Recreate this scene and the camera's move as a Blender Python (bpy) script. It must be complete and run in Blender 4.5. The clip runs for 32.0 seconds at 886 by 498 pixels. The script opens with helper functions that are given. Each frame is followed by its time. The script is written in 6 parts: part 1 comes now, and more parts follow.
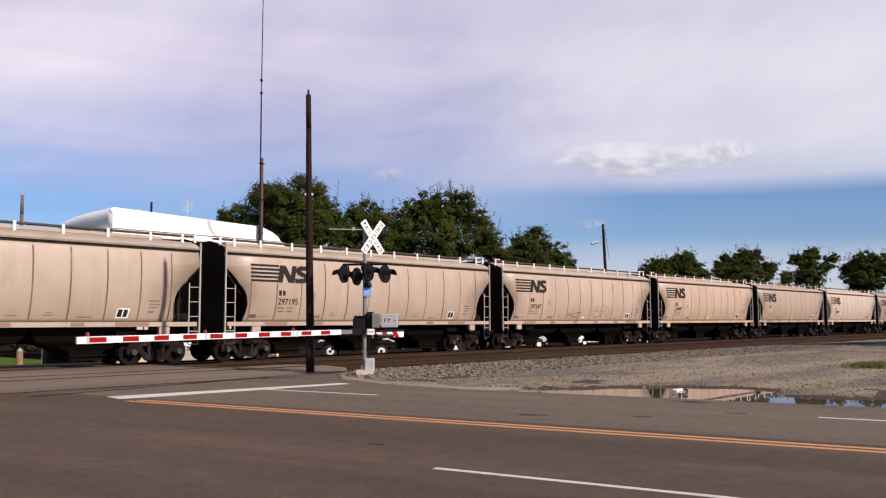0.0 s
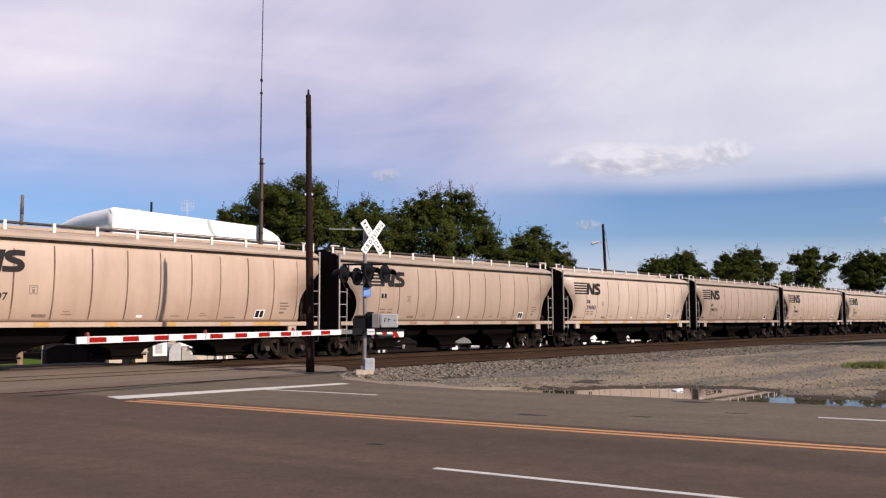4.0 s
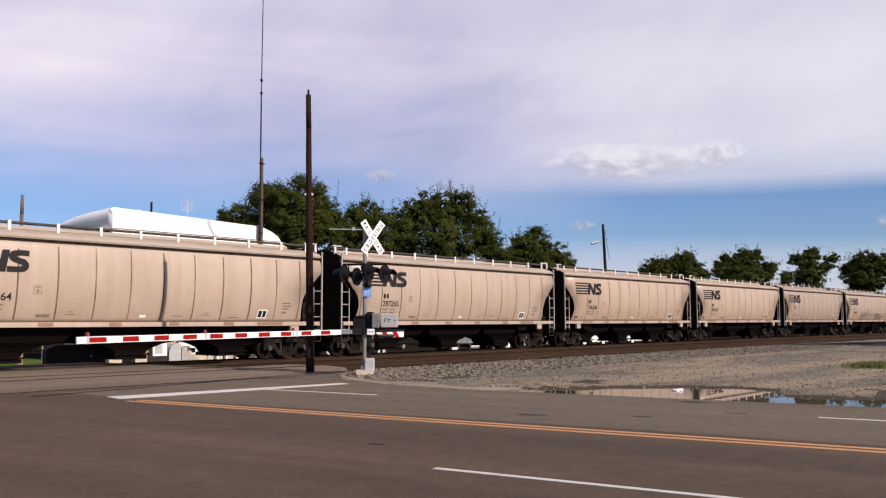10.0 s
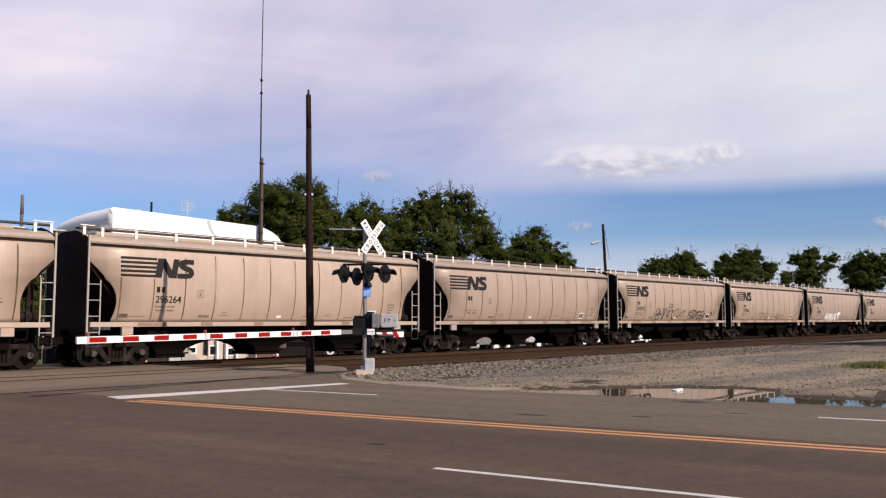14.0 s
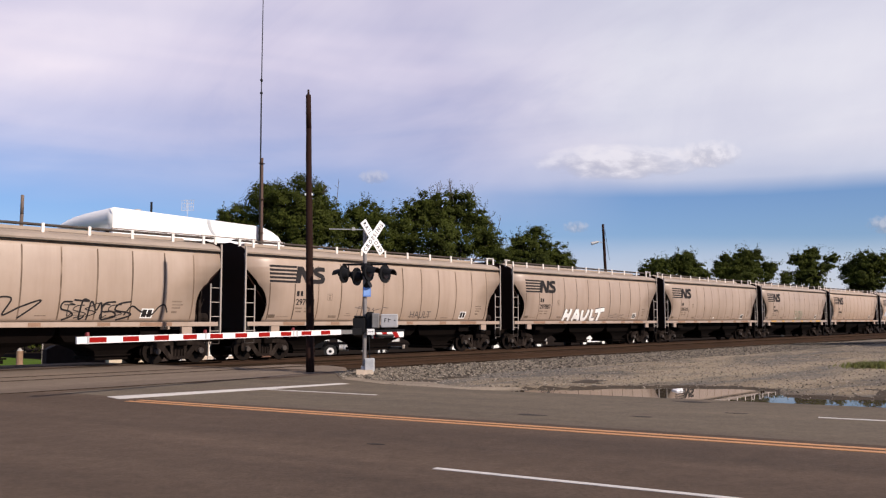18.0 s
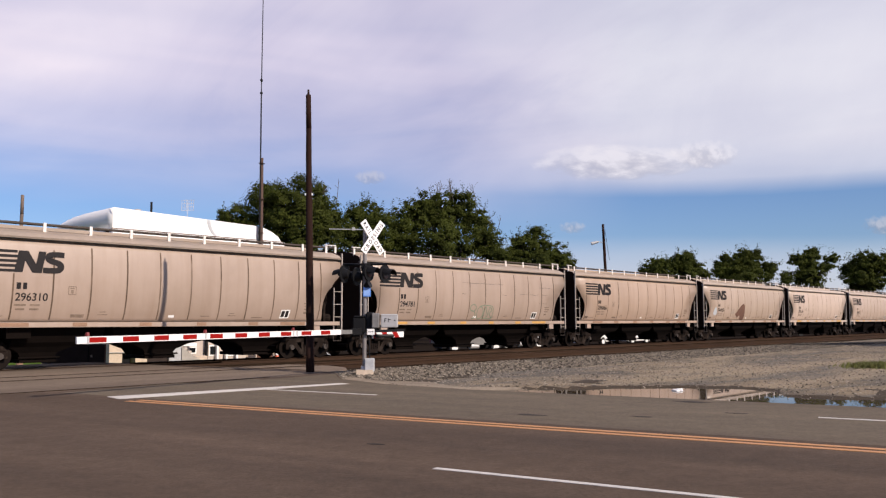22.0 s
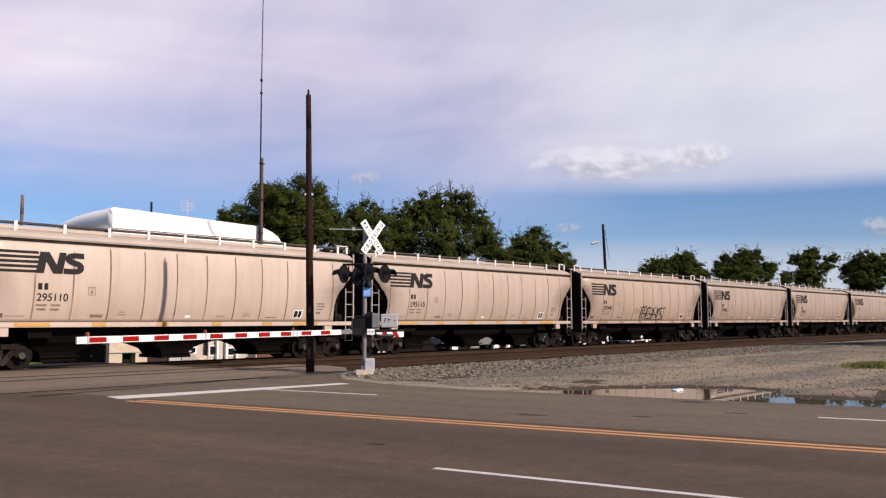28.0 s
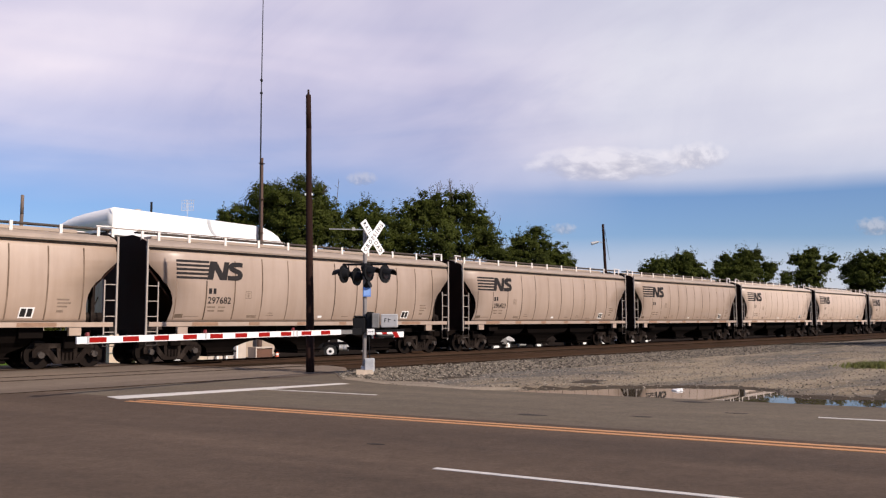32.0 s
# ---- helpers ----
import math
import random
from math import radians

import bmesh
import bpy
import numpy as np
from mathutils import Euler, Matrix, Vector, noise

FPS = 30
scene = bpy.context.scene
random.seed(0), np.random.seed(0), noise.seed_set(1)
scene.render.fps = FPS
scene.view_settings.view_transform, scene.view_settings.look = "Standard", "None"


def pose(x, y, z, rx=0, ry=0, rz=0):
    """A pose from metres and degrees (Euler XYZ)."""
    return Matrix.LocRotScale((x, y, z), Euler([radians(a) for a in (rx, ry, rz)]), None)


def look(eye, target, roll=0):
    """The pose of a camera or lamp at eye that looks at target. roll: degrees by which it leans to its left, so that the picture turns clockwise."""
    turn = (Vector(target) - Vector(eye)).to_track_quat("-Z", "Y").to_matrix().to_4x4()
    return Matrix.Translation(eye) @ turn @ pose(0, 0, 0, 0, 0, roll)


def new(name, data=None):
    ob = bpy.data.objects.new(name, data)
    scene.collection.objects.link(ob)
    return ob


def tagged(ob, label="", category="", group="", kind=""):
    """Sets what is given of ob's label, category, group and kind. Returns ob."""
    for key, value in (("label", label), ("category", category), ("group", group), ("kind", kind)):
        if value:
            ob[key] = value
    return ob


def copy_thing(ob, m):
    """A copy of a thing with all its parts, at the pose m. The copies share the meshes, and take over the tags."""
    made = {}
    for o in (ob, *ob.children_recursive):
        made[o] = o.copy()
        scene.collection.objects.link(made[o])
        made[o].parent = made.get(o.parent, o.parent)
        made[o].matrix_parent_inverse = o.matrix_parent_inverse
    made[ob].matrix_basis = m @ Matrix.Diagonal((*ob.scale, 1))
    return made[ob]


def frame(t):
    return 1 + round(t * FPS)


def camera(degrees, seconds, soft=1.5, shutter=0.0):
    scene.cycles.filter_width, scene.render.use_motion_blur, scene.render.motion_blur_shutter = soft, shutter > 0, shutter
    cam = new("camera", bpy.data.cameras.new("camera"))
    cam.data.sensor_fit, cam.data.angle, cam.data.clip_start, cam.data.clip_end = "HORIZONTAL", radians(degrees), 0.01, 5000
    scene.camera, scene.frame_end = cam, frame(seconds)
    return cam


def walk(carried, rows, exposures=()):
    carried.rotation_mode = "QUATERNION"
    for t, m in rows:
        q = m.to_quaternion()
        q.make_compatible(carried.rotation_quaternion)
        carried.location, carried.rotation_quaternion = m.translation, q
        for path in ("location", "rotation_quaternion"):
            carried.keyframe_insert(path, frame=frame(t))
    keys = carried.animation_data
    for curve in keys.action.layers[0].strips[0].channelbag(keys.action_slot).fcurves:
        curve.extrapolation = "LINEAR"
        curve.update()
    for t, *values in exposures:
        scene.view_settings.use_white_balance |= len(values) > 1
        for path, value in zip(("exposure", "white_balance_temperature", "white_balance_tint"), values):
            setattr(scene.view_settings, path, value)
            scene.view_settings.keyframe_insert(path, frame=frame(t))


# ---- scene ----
# Plan: x right, y ahead of the camera, z = 0 is the top of the rails and of the road.
# The tracks run along U; N points across them, away from the camera. The road runs along A, M points across it.
cam = camera(55.19, 32.0, 1.25)
EYE = (0.0, 0.0, 1.442)
PITCH = radians(4.912)
CAMERA_POSE = look(EYE, (0.0, math.cos(PITCH), 1.442 + math.sin(PITCH)), -0.2)
walk(cam, [(0.0, CAMERA_POSE), (32.0, CAMERA_POSE)], [(0.0, 0.11, 6500, 18.0), (32.0, 0.11, 6500, 18.0)])

TH = radians(42.106)
U = Vector((math.sin(TH), math.cos(TH), 0.0))
N = Vector((-math.cos(TH), math.sin(TH), 0.0))
A = Vector((0.8561, -0.5168, 0.0))
M = Vector((0.5168, 0.8561, 0.0))
TRACK_TURN = 90.0 - 42.106
MAIN_N, SIDING_N = 28.41, 23.12


def tr(s, d, z=0.0):
    return U * s + N * d + Vector((0, 0, z))


def rd(a, m, z=0.0):
    return A * a + M * m + Vector((0, 0, z))


# ---- light ----
SUN_TO = Vector((5.70, -4.58, 4.74)).normalized()
sun_data = bpy.data.lights.new("sun", "SUN")
sun_data.energy, sun_data.angle, sun_data.color = 5.0, radians(0.53), (1.0, 0.91, 0.76)
sun = new("sun", sun_data)
sun.matrix_world = look(SUN_TO * 100, (0, 0, 0))


def node(nt, kind, **kw):
    n = nt.nodes.new(kind)
    for k, v in kw.items():
        n.inputs[k].default_value = v
    return n


def ramp(nt, src, stops):
    n = nt.nodes.new("ShaderNodeValToRGB")
    while len(n.color_ramp.elements) < len(stops):
        n.color_ramp.elements.new(0.5)
    for e, (p, c) in zip(n.color_ramp.elements, stops):
        e.position = p
        e.color = (*c, 1.0) if isinstance(c, tuple) else (c, c, c, 1.0)
    nt.links.new(src, n.inputs[0])
    return n.outputs[0]


def mixc(nt, fac, a, b, blend="MIX"):
    n = nt.nodes.new("ShaderNodeMix")
    n.data_type, n.blend_type = "RGBA", blend
    for sock, v in ((n.inputs[0], fac), (n.inputs[6], a), (n.inputs[7], b)):
        if isinstance(v, bpy.types.NodeSocket):
            nt.links.new(v, sock)
        else:
            sock.default_value = v if not isinstance(v, tuple) else (*v, 1.0)
    return n.outputs[2]


def maths(nt, op, a, b=None, clamp=False):
    n = nt.nodes.new("ShaderNodeMath")
    n.operation, n.use_clamp = op, clamp
    for sock, v in zip(n.inputs, (a, b)):
        if isinstance(v, bpy.types.NodeSocket):
            nt.links.new(v, sock)
        elif v is not None:
            sock.default_value = v
    return n.outputs[0]


def noise_tex(nt, vec, scale, detail=4.0, rough=0.55, distort=0.0):
    n = node(nt, "ShaderNodeTexNoise", Scale=scale, Detail=detail, Roughness=rough, Distortion=distort)
    if vec is not None:
        nt.links.new(vec, n.inputs["Vector"])
    return n.outputs[0]


def mapped(nt, vec, loc=(0, 0, 0), rot=(0, 0, 0), scale=(1, 1, 1)):
    n = node(nt, "ShaderNodeMapping", Location=loc, Rotation=rot, Scale=scale)
    nt.links.new(vec, n.inputs["Vector"])
    return n.outputs[0]


def make_world():
    w = bpy.data.worlds.new("sky")
    scene.world = w
    w.use_nodes = True
    nt = w.node_tree
    nt.nodes.clear()
    sky = nt.nodes.new("ShaderNodeTexSky")
    sky.sky_type, sky.sun_disc = "NISHITA", False
    sky.sun_elevation, sky.sun_rotation = math.asin(SUN_TO.z), math.atan2(SUN_TO.x, SUN_TO.y)
    sky.air_density, sky.dust_density, sky.ozone_density = 1.0, 0.4, 4.0
    co = nt.nodes.new("ShaderNodeTexCoord").outputs["Generated"]
    sep = nt.nodes.new("ShaderNodeSeparateXYZ")
    nt.links.new(co, sep.inputs[0])
    z = maths(nt, "MAXIMUM", sep.outputs[2], 0.02)
    flat = nt.nodes.new("ShaderNodeCombineXYZ")
    nt.links.new(maths(nt, "DIVIDE", sep.outputs[0], z), flat.inputs[0])
    nt.links.new(maths(nt, "DIVIDE", sep.outputs[1], z), flat.inputs[1])
    # a high veil of cloud, with soft streaks, that thins out towards the horizon
    soft = noise_tex(nt, mapped(nt, mapped(nt, co, (0, 0, 0), (0, 0.35, 0)), (0.3, 0.1, 0.0), (0, 0, 0), (1.9, 2.3, 3.8)), 1.0, 4.0, 0.5, 0.4)
    fine = noise_tex(nt, mapped(nt, flat.outputs[0], (1.7, 0.4, 0), (0, 0, 0.6), (0.45, 0.55, 1)), 1.0, 4.0, 0.5, 0.5)
    side = ramp(nt, sep.outputs[0], [(-0.30, 0.0), (0.22, 1.0)])
    ragged = maths(nt, "SUBTRACT", 0.16, maths(nt, "MULTIPLY", side, 0.125))
    torn = maths(nt, "MULTIPLY", maths(nt, "SUBTRACT", soft, 0.5), ragged)
    edge = maths(nt, "ADD", maths(nt, "ADD", sep.outputs[2], maths(nt, "MULTIPLY", sep.outputs[0], -0.008)), torn)
    rise = maths(nt, "ADD", maths(nt, "ADD", sep.outputs[2], maths(nt, "MULTIPLY", sep.outputs[0], 0.07)), torn)
    crisp = ramp(nt, edge, [(0.138, 0.0), (0.157, 0.74), (0.20, 1.0)])
    loose = ramp(nt, rise, [(0.100, 0.0), (0.160, 0.50), (0.27, 1.0)])
    veil = maths(nt, "ADD", loose, maths(nt, "MULTIPLY", side, maths(nt, "SUBTRACT", crisp, loose)))
    thin = maths(nt, "ADD", maths(nt, "MULTIPLY", fine, 1.3), 0.22)
    thin = maths(nt, "ADD", thin, maths(nt, "MULTIPLY", maths(nt, "MULTIPLY", side, 0.7), maths(nt, "SUBTRACT", 0.97, thin)))
    veil = maths(nt, "MULTIPLY", veil, thin, True)
    # clearer sky overhead and on the far side
    clear = maths(nt, "MULTIPLY", ramp(nt, sep.outputs[2], [(0.45, 1.0), (0.85, 0.25)]), ramp(nt, maths(nt, "ADD", sep.outputs[1], 0.5), [(0.10, 0.15), (0.80, 1.0)]))
    veil = maths(nt, "MULTIPLY", veil, clear)
    low = ramp(nt, maths(nt, "ADD", sep.outputs[2], maths(nt, "MULTIPLY", maths(nt, "SUBTRACT", soft, 0.5), 0.05)),
               [(0.0, 0.8), (0.054, 0.52), (0.076, 0.32), (0.096, 0.0)])
    mask = maths(nt, "MAXIMUM", veil, low)
    blue = mixc(nt, 1.0, sky.outputs[0], (0.785, 0.905, 1.10), "MULTIPLY")
    shade = ramp(nt, soft, [(0.32, (6.5, 6.5, 7.55)), (0.5, (7.65, 7.65, 8.4)), (0.68, (8.6, 8.6, 8.95))])
    wisp = noise_tex(nt, mapped(nt, mapped(nt, co, (0, 0, 0), (0, 0.55, 0)), (2.3, 0.7, 1.1), (0, 0, 0), (2.3, 2.3, 5.0)), 1.0, 6.0, 0.6, 1.3)
    shade = mixc(nt, 1.0, shade, ramp(nt, wisp, [(0.34, (0.885, 0.90, 0.95)), (0.48, (0.985, 0.985, 0.995)), (0.64, (1.045, 1.045, 1.035))]), "MULTIPLY")
    shade = mixc(nt, 1.0, shade, mixc(nt, side, (1.03, 0.975, 1.01), (0.93, 0.96, 0.965)), "MULTIPLY")
    bg = node(nt, "ShaderNodeBackground", Strength=0.09)
    nt.links.new(mixc(nt, mask, blue, shade), bg.inputs[0])
    out = nt.nodes.new("ShaderNodeOutputWorld")
    nt.links.new(bg.outputs[0], out.inputs[0])


make_world()


# ---- materials ----
def mat(name, colour, rough=0.6, metal=0.0, vary=0.15, scale=3.0, fine=40.0, bump=0.1, dist=0.01, stain=None, stain_at=(0.55, 0.75),
        stretch=(1, 1, 1), rot=(0, 0, 0), spec=0.5, tint=False, rand=0.0, islands=0.0, grit=False, streak=0.0, mottle=0.0):
    m = bpy.data.materials.new(name)
    m.use_nodes = True
    nt = m.node_tree
    b = nt.nodes["Principled BSDF"]
    co = mapped(nt, mapped(nt, nt.nodes.new("ShaderNodeTexCoord").outputs["Object"], (0, 0, 0), rot), (0, 0, 0), (0, 0, 0), stretch)
    raw = nt.nodes.new("ShaderNodeTexCoord").outputs["Object"]
    if tint:
        own = nt.nodes.new("ShaderNodeObjectInfo").outputs["Random"]
        shift = nt.nodes.new("ShaderNodeCombineXYZ")
        nt.links.new(maths(nt, "MULTIPLY", own, 60.0), shift.inputs[0])
        moved = []
        for v in (co, raw):
            add = nt.nodes.new("ShaderNodeVectorMath")
            add.operation = "ADD"
            nt.links.new(v, add.inputs[0])
            nt.links.new(shift.outputs[0], add.inputs[1])
            moved.append(add.outputs[0])
        co, raw = moved
    n1 = noise_tex(nt, co, scale, 5.0, 0.6)
    n2 = noise_tex(nt, nt.nodes.new("ShaderNodeTexCoord").outputs["Object"] if grit else co, fine, 4.0, 0.65)
    lo = tuple(c * (1 - vary) for c in colour)
    hi = tuple(min(1.0, c * (1 + vary)) for c in colour)
    col = ramp(nt, n1, [(0.3, lo), (0.7, hi)])
    col = mixc(nt, 0.35, col, ramp(nt, n2, [(0.3, tuple(c * (1 - 1.6 * vary) for c in colour)), (0.7, hi)]))
    if stain:
        n3 = noise_tex(nt, co, scale * 0.45, 6.0, 0.65, 0.5)
        col = mixc(nt, ramp(nt, n3, [(stain_at[0], 0.0), (stain_at[1], 1.0)]), col, stain)
    if streak:
        n4 = noise_tex(nt, mapped(nt, raw, (0, 0, 0), (0, 0, 0), (2.2, 0.4, 0.16)), 1.3, 5.0, 0.6)
        n5 = noise_tex(nt, mapped(nt, raw, (3, 0, 0), (0, 0, 0), (4.5, 0.4, 0.3)), 1.0, 3.0, 0.55)
        run = maths(nt, "MULTIPLY", ramp(nt, n4, [(0.45, 0.0), (0.72, 1.0)]), maths(nt, "ADD", maths(nt, "MULTIPLY", n5, 1.2), 0.2))
        col = mixc(nt, maths(nt, "MULTIPLY", run, streak, True), col, tuple(v * w for v, w in zip(colour, (0.66, 0.58, 0.50))))
    if mottle:
        n6 = noise_tex(nt, raw, 3.2, 8.0, 0.72, 0.3)
        n7 = noise_tex(nt, raw, 17.0, 5.0, 0.7)
        col = mixc(nt, 1.0, col, ramp(nt, n6, [(0.34, 1 - mottle), (0.66, 1.0)]), "MULTIPLY")
        col = mixc(nt, 1.0, col, ramp(nt, n7, [(0.34, 1 - mottle), (0.60, 1.0)]), "MULTIPLY")
    if tint or rand:
        info = nt.nodes.new("ShaderNodeObjectInfo")
        if tint:
            col = mixc(nt, 1.0, col, info.outputs["Color"], "MULTIPLY")
        if rand:
            v = maths(nt, "ADD", maths(nt, "MULTIPLY", info.outputs["Random"], 2 * rand), 1 - rand)
            col = mixc(nt, 1.0, col, ramp(nt, maths(nt, "MULTIPLY", v, 0.5), [(0.0, 0.0), (0.5, 1.0)]), "MULTIPLY")
    if islands:
        geo = nt.nodes.new("ShaderNodeNewGeometry")
        col = mixc(nt, 1.0, col, ramp(nt, geo.outputs["Random Per Island"], [(0.0, 1 - islands), (1.0, 1.0)]), "MULTIPLY")
    nt.links.new(col, b.inputs["Base Color"])
    nt.links.new(ramp(nt, n1, [(0.2, max(0.0, rough - 0.1)), (0.8, min(1.0, rough + 0.1))]), b.inputs["Roughness"])
    b.inputs["Metallic"].default_value = metal
    b.inputs["Specular IOR Level"].default_value = spec
    if bump:
        bp = node(nt, "ShaderNodeBump", Strength=bump, Distance=dist)
        nt.links.new(n2, bp.inputs["Height"])
        nt.links.new(bp.outputs[0], b.inputs["Normal"])
    return m


ROAD_ROT = (0, 0, math.atan2(0.5168, 0.8561))
M_ASPHALT = mat("asphalt", (0.124, 0.0865, 0.062), 0.85, vary=0.42, scale=0.9, fine=38, bump=0.5, dist=0.012, stretch=(0.10, 1.0, 1), rot=ROAD_ROT,
                stain=(0.098, 0.068, 0.048), stain_at=(0.45, 0.7), spec=0.1, grit=True, mottle=0.26)
M_WHITE_LINE = mat("white road paint", (0.55, 0.51, 0.465), 0.7, vary=0.12, scale=4, fine=50, stain=(0.3, 0.28, 0.26), stain_at=(0.6, 0.85))
M_YELLOW_LINE = mat("yellow road paint", (0.50, 0.235, 0.090), 0.7, vary=0.12, scale=4, fine=50, stain=(0.30, 0.16, 0.07), stain_at=(0.6, 0.85))
M_CRACK = mat("tar", (0.026, 0.015, 0.008), 0.9, vary=0.5, scale=2, spec=0.05)
TRACK_ROT = (0, 0, -radians(90 - 42.106))
M_GRAVEL = mat("gravel", (0.255, 0.200, 0.136), 0.95, vary=0.34, scale=0.8, fine=11, bump=1.0, dist=0.05, stain=(0.130, 0.112, 0.092), stain_at=(0.46, 0.60), spec=0.08,
               stretch=(0.75, 1.1, 1), rot=TRACK_ROT, grit=True)
GRAVEL_TREE = M_GRAVEL.node_tree


def banded(nt, pale, grey, dark):
    """Lay broad bands of pale dirt, grey stone and damp earth along the tracks over the base colour."""
    b = nt.nodes["Principled BSDF"]
    base = b.inputs["Base Color"].links[0].from_socket
    raw = nt.nodes.new("ShaderNodeTexCoord").outputs["Object"]
    along = mapped(nt, mapped(nt, raw, (0, 0, 0), TRACK_ROT), (0, 0, 0), (0, 0, 0), (0.055, 0.30, 1))
    n1 = noise_tex(nt, along, 1.0, 5.0, 0.6, 0.6)
    n2 = noise_tex(nt, mapped(nt, along, (7.3, 2.1, 0)), 1.6, 5.0, 0.65, 0.5)
    speck = noise_tex(nt, raw, 6.0, 3.0, 0.7)
    col = mixc(nt, ramp(nt, n1, [(0.50, 0.0), (0.60, 0.75)]), base, pale)
    col = mixc(nt, ramp(nt, maths(nt, "ADD", n2, maths(nt, "MULTIPLY", maths(nt, "SUBTRACT", speck, 0.5), 0.25)), [(0.50, 0.0), (0.60, 0.85)]), col, grey)
    col = mixc(nt, ramp(nt, speck, [(0.60, 0.0), (0.72, 0.6)]), col, dark)
    nt.links.new(col, b.inputs["Base Color"])


banded(GRAVEL_TREE, (0.325, 0.258, 0.176), (0.135, 0.121, 0.106), (0.080, 0.065, 0.050))
M_BED = mat("dark ballast", (0.0340, 0.0231, 0.0153), 0.95, vary=0.35, scale=1.0, fine=16, bump=1.0, dist=0.05, stretch=(0.3, 1.5, 1), rot=TRACK_ROT, spec=0.0, grit=True)
M_BALLAST = mat("ballast stone", (0.28, 0.235, 0.185), 0.95, vary=0.3, scale=5, fine=30, islands=0.88, spec=0.2)
M_RUST = mat("rusty steel", (0.0432, 0.0245, 0.0151), 0.8, vary=0.35, scale=2, fine=30, stretch=(0.2, 1, 1), spec=0.08)
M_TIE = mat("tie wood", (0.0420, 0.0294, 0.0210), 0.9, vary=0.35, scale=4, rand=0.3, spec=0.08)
M_GRASS = mat("grass", (0.165, 0.170, 0.040), 0.9, vary=0.35, scale=3, fine=30, islands=0.5)
M_BODY = mat("hopper paint", (0.402, 0.295, 0.228), 0.45, vary=0.055, scale=0.8, fine=4, bump=0.04, stretch=(1, 1, 0.6), tint=True, streak=0.36,
             stain=(0.335, 0.242, 0.178), stain_at=(0.48, 0.8), spec=0.6)
M_ROOFP = mat("roof paint", (0.37, 0.283, 0.222), 0.6, vary=0.12, scale=1.5, fine=12, tint=True, stain=(0.29, 0.235, 0.19), stain_at=(0.5, 0.8))
M_SEAM = mat("seam", (0.155, 0.104, 0.072), 0.8, vary=0.5, scale=1.2, tint=True, rand=0.35, spec=0.1, stain=(0.30, 0.215, 0.160), stain_at=(0.48, 0.64))
M_DARK = mat("near-black brown", (0.014, 0.0115, 0.010), 0.6, vary=0.3, scale=2, fine=20, spec=0.08)
# brown-black: the shade on the car ends is put into this colour
M_END = mat("shaded end paint", (0.021, 0.0092, 0.0062), 0.75, vary=0.25, scale=1.2, fine=15, spec=0.08)
# grime plus the deep shade beneath the car, both in this near-black
M_UNDER = mat("shaded underframe grime", (0.0055, 0.0035, 0.0027), 0.9, vary=0.4, scale=2, fine=15, spec=0.08)
M_CAP = mat("bearing cap steel", (0.060, 0.050, 0.044), 0.7, vary=0.3, scale=6, spec=0.1)
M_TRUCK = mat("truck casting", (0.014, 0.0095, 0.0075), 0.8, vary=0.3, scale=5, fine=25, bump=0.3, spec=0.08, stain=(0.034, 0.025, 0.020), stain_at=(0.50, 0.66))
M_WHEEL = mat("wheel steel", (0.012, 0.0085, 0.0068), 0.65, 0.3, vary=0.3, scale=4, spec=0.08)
M_GALV = mat("galvanised steel", (0.35, 0.30, 0.255), 0.55, 0.0, vary=0.15, scale=4)
M_BRACKET = mat("pale bracket paint", (0.72, 0.66, 0.60), 0.6, vary=0.1, scale=6)
M_BOARD = mat("walkway grating", (0.075, 0.062, 0.054), 0.8, 0.0, vary=0.3, scale=3, spec=0.08)
M_INK = mat("black stencil", (0.025, 0.022, 0.022), 0.7, vary=0.2, spec=0.08)
M_STENCIL = mat("worn brown stencil", (0.235, 0.175, 0.132), 0.8, vary=0.4, scale=9, spec=0.1)
M_FADED = mat("faded stencil", (0.36, 0.29, 0.235), 0.8, vary=0.25, scale=10)
M_PLATE = mat("white plate", (0.8, 0.78, 0.75), 0.6, vary=0.05)
M_PATCH = mat("rust patch", (0.27, 0.16, 0.10), 0.8, vary=0.3, scale=3)
M_SILVER = mat("silver paint", (0.50, 0.50, 0.50), 0.45, 0.3, vary=0.2, scale=5)
M_BLACK = mat("black paint", (0.012, 0.012, 0.013), 0.45, vary=0.2, spec=0.08)
M_RED = mat("red reflective", (0.27, 0.008, 0.005), 0.6, vary=0.1, spec=0.1)
M_WHITE = mat("white reflective", (0.8, 0.78, 0.76), 0.45, vary=0.06)
M_BLUE = mat("blue sign", (0.10, 0.28, 0.75), 0.5, vary=0.08)
M_CONC = mat("concrete", (0.36, 0.33, 0.29), 0.9, vary=0.2, scale=5, bump=0.4)
M_POLE = mat("creosote wood", (0.024, 0.0115, 0.0085), 0.85, vary=0.35, scale=4, fine=30, stretch=(6, 6, 0.4), bump=0.4, spec=0.1)
M_GREYWOOD = mat("weathered wood", (0.15, 0.105, 0.08), 0.85, vary=0.3, scale=4, fine=30, stretch=(6, 6, 0.4), bump=0.4)
M_BROWNWOOD = mat("brown stained wood", (0.090, 0.052, 0.038), 0.85, vary=0.3, scale=4, fine=30, stretch=(6, 6, 0.4), bump=0.4)
M_BARK = mat("bark", (0.09, 0.07, 0.055), 0.9, vary=0.3, scale=4, bump=0.5)
M_LAWN = mat("mown lawn", (0.070, 0.118, 0.014), 0.95, vary=0.25, scale=0.6, fine=9, bump=0.6, dist=0.03, spec=0.04)
